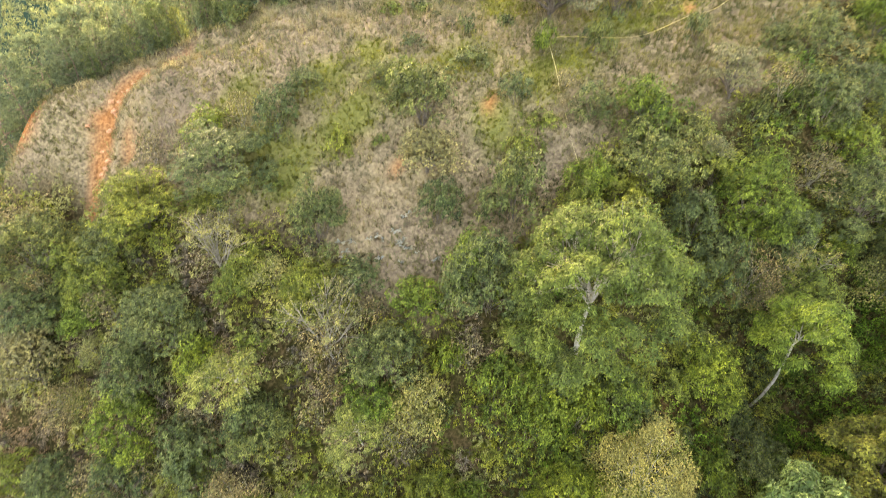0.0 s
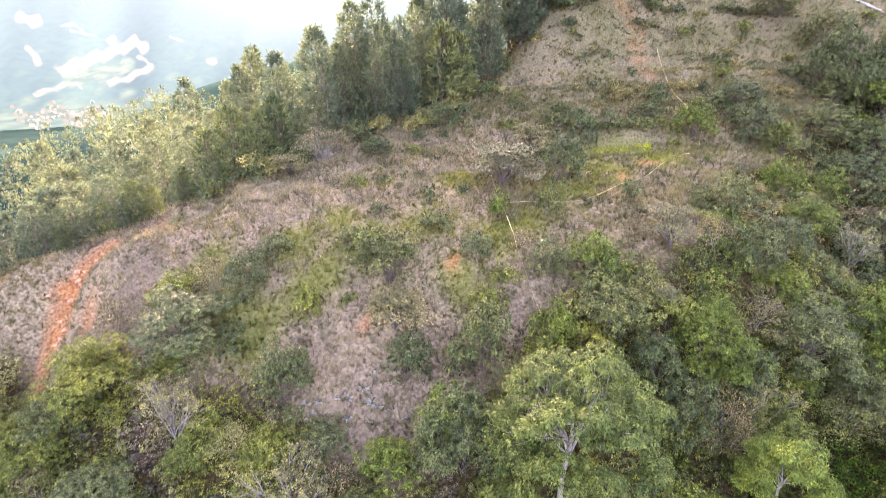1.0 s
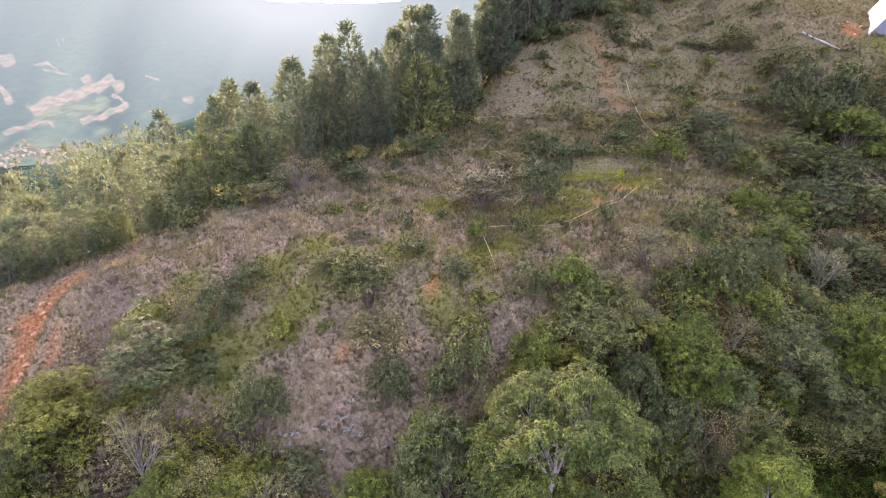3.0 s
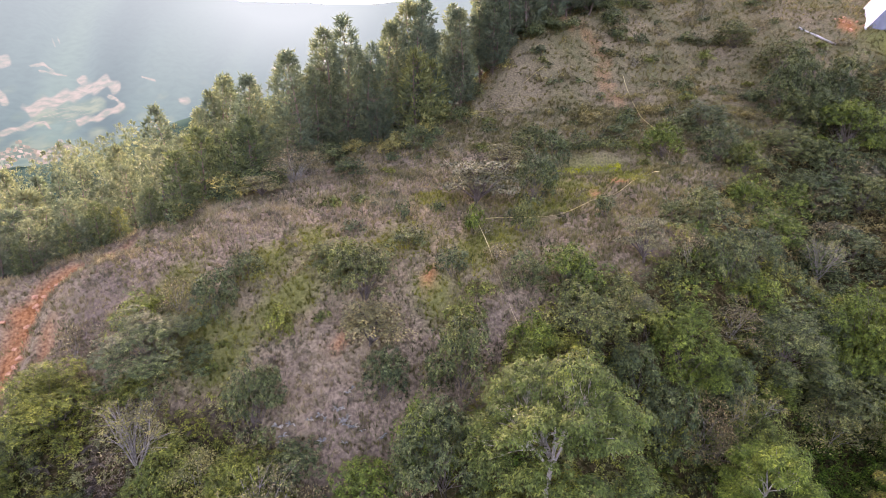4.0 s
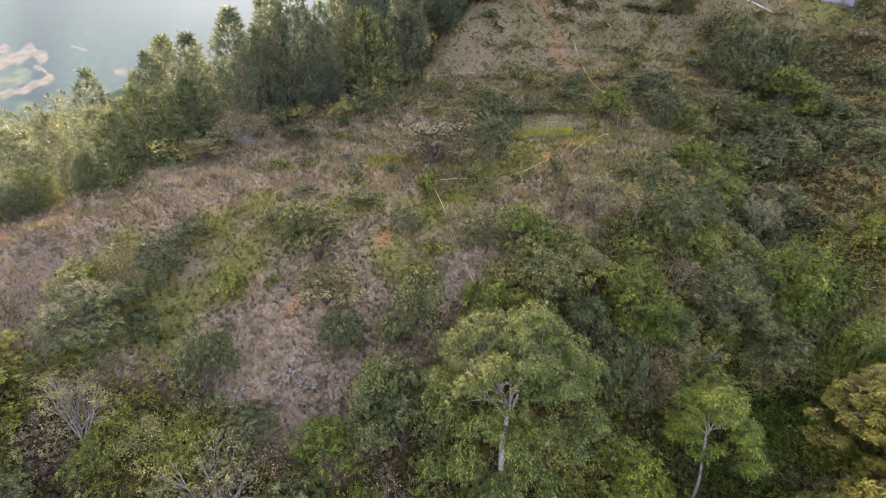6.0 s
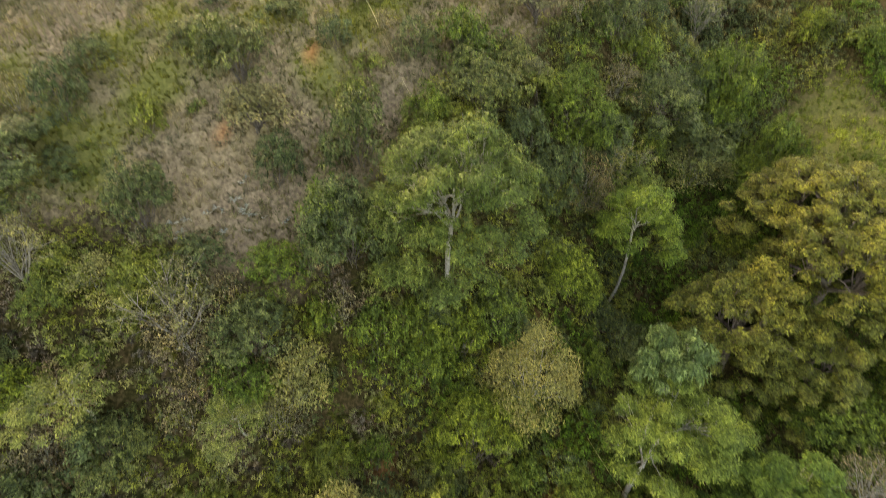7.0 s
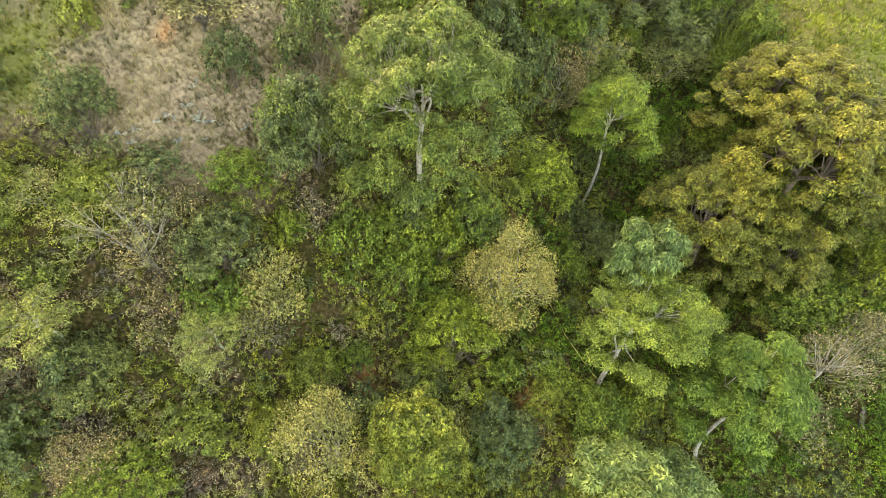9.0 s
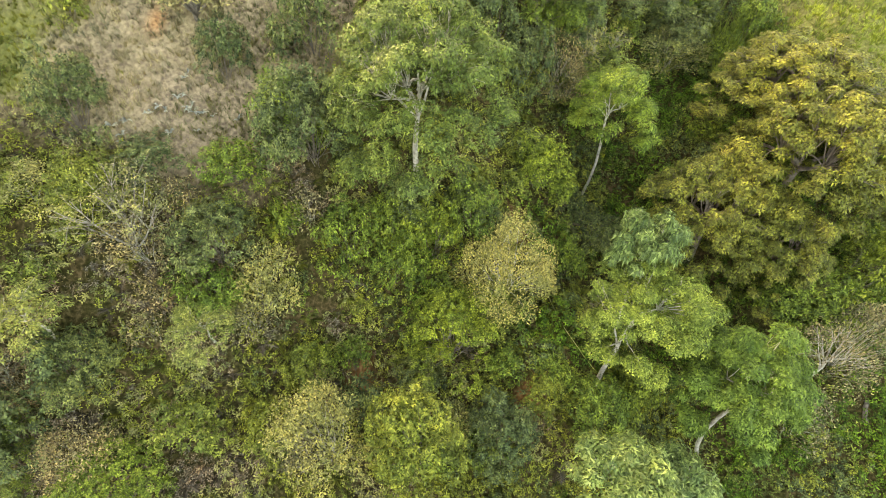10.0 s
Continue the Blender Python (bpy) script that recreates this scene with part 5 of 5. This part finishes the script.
undergrowth("upper_dry_scrub", "olive-brown scrub on the far side of the gully", "grass_olive", x[~half], y[~half], 14, 0.25, 0.85, 0.7, 9)

# ---- more of the thicket: low shrubs between the larger ones ----
turns.seed(77)
made = 0
while made < 135:
    x, y = turns.uniform(-32, 44), turns.uniform(6, 33)
    if float(thicket(x, y)) < 0.5 or float(bare(x, y)) > 0.3 or not in_reach(x, y) or (x > 34 and float(fresh(x, y)) > 0.3):
        continue
    t = float(bumps(x, y, 2.2, 3.0)) + min(0.9, max(-0.7, (x - 8) / 22)) - 0.02 * (y - 16) + turns.uniform(-0.4, 0.4)
    kind = "grey" if t < -0.75 else "pale" if t < -0.5 else "yellow" if t < 0.0 else "evergreen" if t < 0.25 else "green"
    R = turns.uniform(0.7, 1.7)
    shrub(kind, x, y, R, R * turns.uniform(1.3, 2.1))
    made += 1
turns.seed(78)
far_scrub = [[], []]
while len(far_scrub[0]) + len(far_scrub[1]) < 80:
    x, y = turns.uniform(24, 85), turns.uniform(38, 95)
    if float(thicket(x, y)) < 0.4 and turns.random() > 0.15:
        continue
    R = turns.uniform(0.8, 2.4)
    far_scrub[turns.random() < 0.3].append((x, y, R, R * turns.uniform(1.0, 1.6)))
scrub_mass("gully_scrub", "dark evergreen scrub on the far bank of the gully", "evergreen", far_scrub[0], 94)
scrub_mass("gully_dry_scrub", "olive-brown half-dry scrub on the far bank of the gully", "grey", far_scrub[1], 95)
turns.seed(80)
specks = [[], []]
while len(specks[0]) + len(specks[1]) < 85:
    # low scrub in loose lines along the upper slope
    x, y = turns.uniform(6, 58), turns.uniform(53, 88)
    if float(bare(x, y)) > 0.15 or float(crest_side(x, y)) > -0.5 or float(bumps(x, y * 3.2, 6.0, 4.0)) < 0.05:
        continue
    R = turns.uniform(0.3, 0.8)
    specks[turns.random() < 0.55].append((x, y, R * 1.3, R * turns.uniform(0.7, 1.3)))
scrub_mass("slope_scrub", "dark low evergreen scrub dotted over the upper slope", "evergreen", specks[0], 97)
scrub_mass("slope_dry_scrub", "brown low dry scrub dotted over the upper slope", "grass_olive", specks[1], 98)
turns.seed(79)
made = 0
while made < 150:
    # scrub dotted over the grass
    x, y = turns.uniform(-22, 60), turns.uniform(28, 100)
    if float(thicket(x, y)) > 0.5 or float(bare(x, y)) > 0.2 or float(crest_side(x, y)) > -1.5:
        continue
    R = turns.uniform(0.25, 0.6) * (1 + max(0, y - 38) / 34)
    shrub(turns.choice(("evergreen", "grey", "grey", "yellow")), x, y, R, R * turns.uniform(1.0, 1.7))
    made += 1

# ---- ferns ----
def fern_tone(x, y):
    return bumps(x, y, 2.2, 3.0) + np.clip((x - 8) / 22, -0.7, 0.9) - 0.02 * (y - 16)


FERNS = (("fern_dry", "clump of dry pinkish bracken fronds", 90, 200), ("fern_green", "clump of yellow-green bracken fronds", 90, 300), ("fern_white", "bleached whitish fern fronds standing in dry grass", 22, 0))
for kind, label, count, more in FERNS:
    if kind == "fern_white":
        xs, ys = rng.normal(-3.2, 2.0, 400), rng.normal(26.6, 1.1, 400)
        good = np.hypot(xs + 0.4, ys - 27.5) > 1.5
    else:
        xs, ys = scatter(rng, 9000, -26, 24, 5, 30)
        t, th = fern_tone(xs, ys), thicket(xs, ys)
        good = (t < -0.2) & (th > 0.3) if kind == "fern_dry" else (t > -0.5) & (t < 0.7) & (th > 0.5)
    xs, ys = xs[good], ys[good]
    for k in range(count):
        var = k % 3
        ob = plant((kind, var), lambda: make_fern("fern", kind, label, 71 + var, 6, 0.6, 1.7 if kind == "fern_white" else 0.9), xs[k], ys[k], rng.uniform(0.7, 1.4) * (0.5 if kind == "fern_white" else 1), rng.uniform(0, 360), -0.3 if kind == "fern_white" else 0.0, 1.0, (rng.uniform(-20, 30), rng.uniform(-15, 15)))
        tagged(ob, group=kind.replace("fern_", "") + " ferns")
    if more:
        V, F, b = [], [], 0
        for k in range(count, count + more):
            v, f = frond_data(rng, 6, 0.8 * rng.uniform(0.7, 1.4), 0.9)
            V.append(v + np.array([xs[k], ys[k], float(ground(xs[k], ys[k]))]))
            F.append(np.array(f) + b)
            b += len(v)
        tagged(new("bracken", mesh_from("bracken", np.concatenate(V), np.concatenate(F), MATS[kind])), label.replace("clump of", "spreading mass of"), "bracken", kind="stuff")


# ---- barrier tape, ropes, log, house, town ----
def ribbon(name, label, points, width, sag, lift):
    """A slack tape from point to point, laid over grass and shrubs, twisting a little."""
    thing = tagged(new(name), label, "barrier tape", "barrier tapes")
    pts = []
    ends = [points[0], *points, points[-1]]
    for p0, p1, p2, p3 in zip(ends, ends[1:], ends[2:], ends[3:]):
        steps = max(4, int(math.hypot(p2[0] - p1[0], p2[1] - p1[1]) / 0.35))
        for k in range(steps):
            t = k / steps
            x, y = (0.5 * (2 * b + (c - a) * t + (2 * a - 5 * b + 4 * c - d) * t * t + (3 * b - a - 3 * c + d) * t ** 3) for a, b, c, d in zip(p0, p1, p2, p3))
            pts.append([x, y, float(ground(x, y)) + lift - sag * 4 * t * (1 - t)])
    pts.append([*points[-1], float(ground(*points[-1])) + lift * 0.5])
    pts[0][2] -= lift * 0.5
    heights = np.convolve(np.pad([p[2] for p in pts], 3, "edge"), np.ones(7) / 7, "valid")
    pts = [(p[0], p[1], h) for p, h in zip(pts, heights)]
    bm = bmesh.new()
    prev = None
    for k, p in enumerate(pts):
        p = Vector(p)
        d = Vector(pts[min(k + 1, len(pts) - 1)]) - Vector(pts[max(k - 1, 0)])
        side = d.cross(Vector((0, 0, 1))).normalized()
        up = side.cross(d).normalized()
        w = 0.9 + 0.5 * math.sin(k * 0.37)
        a = side * math.cos(w) + up * math.sin(w)
        row = [bm.verts.new(p + a * width / 2), bm.verts.new(p - a * width / 2)]
        if prev:
            bm.faces.new((prev[0], row[0], row[1], prev[1]))
        prev = row
    bmesh.ops.solidify(bm, geom=bm.faces[:], thickness=0.004)
    me = bpy.data.meshes.new("strip")
    bm.to_mesh(me)
    bm.free()
    me.materials.append(MATS["tape"])
    part("strip", me, thing)
    return thing


TAPES = (((7.0, 39.4), (7.1, 37.2), (7.3, 32.9), (7.9, 29.9), (8.3, 28.6)),
         ((7.8, 38.1), (10.4, 37.4), (13.1, 37.1), (16.8, 39.1), (21.5, 42.3), (25.5, 45.4)),
         ((27.4, 47.4), (28.6, 49.5), (30.2, 52.0)),
         ((30.2, 55.5), (30.1, 59.3), (30.8, 64.0), (31.5, 67.5)),
         ((10.6, 20.6), (11.0, 20.1), (11.6, 18.8)),
         ((12.8, 15.5), (12.6, 12.3), (13.0, 11.0), (13.7, 9.8)))
for pts in TAPES:
    ribbon("barrier_tape", "slack faded yellow barrier tape strung over grass and shrubs", pts, 0.055, 0.1, 0.35 if pts[0][1] > 50 else 0.9)
for pts in (((5.7, 55.3), (7.0, 49.4), (7.2, 45), (7.0, 39.4)), ((10.3, 62.9), (13.4, 61.7), (17.1, 61.8)), ((17.7, 64.3), (20.6, 66.0))):
    ribbon("barrier_tape", "slack pale tape lying across the dry grass", pts, 0.05, 0.1, 0.55)


def log(name, label, a, b, r, mat, seed):
    rng = np.random.default_rng(seed)
    pa, pb = np.array([*a, float(ground(*a)) + r * 0.8]), np.array([*b, float(ground(*b)) + r * 0.8])
    thing = tagged(new(name), label, "log")
    mid_ = (pa + pb) / 2
    pts = [(pa - mid_) + (pb - pa) * k + rng.normal(size=3) * r * 0.12 for k in np.linspace(0, 1, 7)]
    rad = [r * (1 - 0.3 * k) * rng.uniform(0.9, 1.1) for k in np.linspace(0, 1, 7)]
    part("stem", tubes_mesh("stem", [(pts, rad)], MATS[mat], 8), thing)
    thing.location = mid_
    return thing


log("fallen_trunk", "bleached fallen trunk lying in the grass below the house", (59.3, 72.9), (62.2, 69.1), 0.17, "bleached", 3)
log("log", "short weathered log leaning in the green undergrowth", (27.7, 2.7), (28.4, 3.6), 0.16, "bark", 4)


def box(bm, x0, x1, y0, y1, z0, z1):
    vs = [bm.verts.new((x, y, z)) for z in (z0, z1) for x, y in ((x0, y0), (x1, y0), (x1, y1), (x0, y1))]
    for f in ((3, 2, 1, 0), (4, 5, 6, 7), (0, 1, 5, 4), (1, 2, 6, 5), (2, 3, 7, 6), (3, 0, 4, 7)):
        bm.faces.new([vs[i] for i in f])


def bm_part(name, bm, mat, parent, label="", bevel=0.0):
    if bevel:
        bmesh.ops.bevel(bm, geom=bm.edges[:], offset=bevel, segments=1, affect="EDGES")
    bmesh.ops.recalc_face_normals(bm, faces=bm.faces[:])
    me = bpy.data.meshes.new(name)
    bm.to_mesh(me)
    bm.free()
    me.materials.append(MATS[mat])
    return part(name, me, parent, label)


def house(x, y, z, turn):
    """A steep gabled house: grey boarded front, pale roof sheets down to low eaves."""
    thing = tagged(new("house"), "steep-roofed house with white roof sheets and dark grey gable", "house")
    w, d, eave, top = 3.5, 6.0, 0.3, 4.6
    bm = bmesh.new()
    prof = ((-w, -1.5), (w, -1.5), (w, eave), (0, top), (-w, eave))
    a, b = [bm.verts.new((p, 0, q)) for p, q in prof], [bm.verts.new((p, d, q)) for p, q in prof]
    bm.faces.new(a)
    bm.faces.new(b[::-1])
    for k in range(5):
        bm.faces.new((a[k], b[k], b[(k + 1) % 5], a[(k + 1) % 5]))
    bm_part("wall", bm, "gable", thing, "dark grey boarded wall")
    for sgn in (-1, 1):
        bm = bmesh.new()
        rows = []
        for yy in (-0.35, d + 0.35):
            rows.append([bm.verts.new(v) for v in ((sgn * (w + 0.7), yy, eave - 0.86), (sgn * 0.0, yy, top + 0.02), (sgn * 0.0, yy, top + 0.24), (sgn * (w + 0.8), yy, eave - 0.72))])
        p, q = rows
        bm.faces.new(p)
        bm.faces.new(q[::-1])
        for k in range(4):
            bm.faces.new((p[k], q[k], q[(k + 1) % 4], p[(k + 1) % 4]))
        bm_part("roof", bm, "white_wall", thing, "white roof sheet")
    bm = bmesh.new()
    box(bm, -0.5, 0.5, -0.06, 0.05, 1.2, 2.6)
    window = bm_part("window", bm, "glass_dark", thing, "dark gable window", 0.02)
    bm = bmesh.new()
    for x0, x1, z0, z1 in ((-0.58, -0.5, 1.12, 2.68), (0.5, 0.58, 1.12, 2.68), (-0.5, 0.5, 2.6, 2.68), (-0.5, 0.5, 1.12, 1.2)):
        box(bm, x0, x1, -0.09, 0.04, z0, z1)
    bm_part("frame", bm, "white_wall", window, "white window frame")
    thing.matrix_basis = pose(x, y, z, 0, 0, turn)
    return thing


house(71.9, 70.0, float(ground(68.5, 70.9)) + 0.3, -15)

rng = np.random.default_rng(51)
for k in range(46):
    # clods of dug soil beside the house and along the slide scar
    if k < 16:
        x, y = rng.normal(66.3, 1.0), rng.normal(72.2, 0.8)
    else:
        t = rng.uniform(1, 5.9)
        i = int(t)
        x, y = (SCAR[i][j] + (SCAR[i + 1][j] - SCAR[i][j]) * (t - i) + rng.normal() * 0.5 for j in (0, 1))
    var = k % 4

    def clod():
        thing = tagged(new("clod"), "rough clod of crumbly orange soil", "soil clod", "soil clods")
        bm = bmesh.new()
        bmesh.ops.create_icosphere(bm, subdivisions=2, radius=0.22)
        for v in bm.verts:
            v.co *= 0.75 + 0.5 * noise.noise(v.co * 5 + Vector((var * 3.1, 0, 0)))
            v.co.z *= 0.7
        bm_part("lump", bm, "stone", thing)
        return thing
    plant(("clod", var), clod, x, y, rng.uniform(0.5, 1.5), rng.uniform(0, 360), -0.03)

# the town on the valley floor: too far to tell its houses apart
V, F = [], []
for k in range(260):
    a_ = 33.5 - 6.5 * rng.random() ** 0.8
    r = 1390 + 190 * rng.random() + 60 * math.sin(a_ * 2.1)
    a = radians(a_)
    cx, cy, c0 = -math.sin(a) * r, math.cos(a) * r, float(far_slope(a_, r)) - 1
    w, d, h = rng.uniform(2, 4), rng.uniform(2, 4), rng.uniform(2, 5)
    b = len(V)
    V += [(cx + sx * w, cy + sy * d, c0 + zz) for zz in (0, h) for sx, sy in ((-1, -1), (1, -1), (1, 1), (-1, 1))] + [(cx - w, cy, c0 + h + 3), (cx + w, cy, c0 + h + 3)]
    F += [(b + i, b + j, b + m, b + n) for i, j, m, n in ((0, 1, 5, 4), (1, 2, 6, 5), (2, 3, 7, 6), (3, 0, 4, 7), (4, 5, 9, 8), (6, 7, 8, 9))]
# unlit houses made to glow, air haze painted into their colours
town_mat, nt, out = nodes_of("far_town_painted_haze")
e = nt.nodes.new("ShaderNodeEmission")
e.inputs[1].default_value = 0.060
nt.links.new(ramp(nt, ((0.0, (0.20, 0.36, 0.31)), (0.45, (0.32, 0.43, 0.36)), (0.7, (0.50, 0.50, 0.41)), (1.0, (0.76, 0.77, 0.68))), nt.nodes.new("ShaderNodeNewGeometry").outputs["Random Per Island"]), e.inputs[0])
nt.links.new(e.outputs[0], out.inputs[0])
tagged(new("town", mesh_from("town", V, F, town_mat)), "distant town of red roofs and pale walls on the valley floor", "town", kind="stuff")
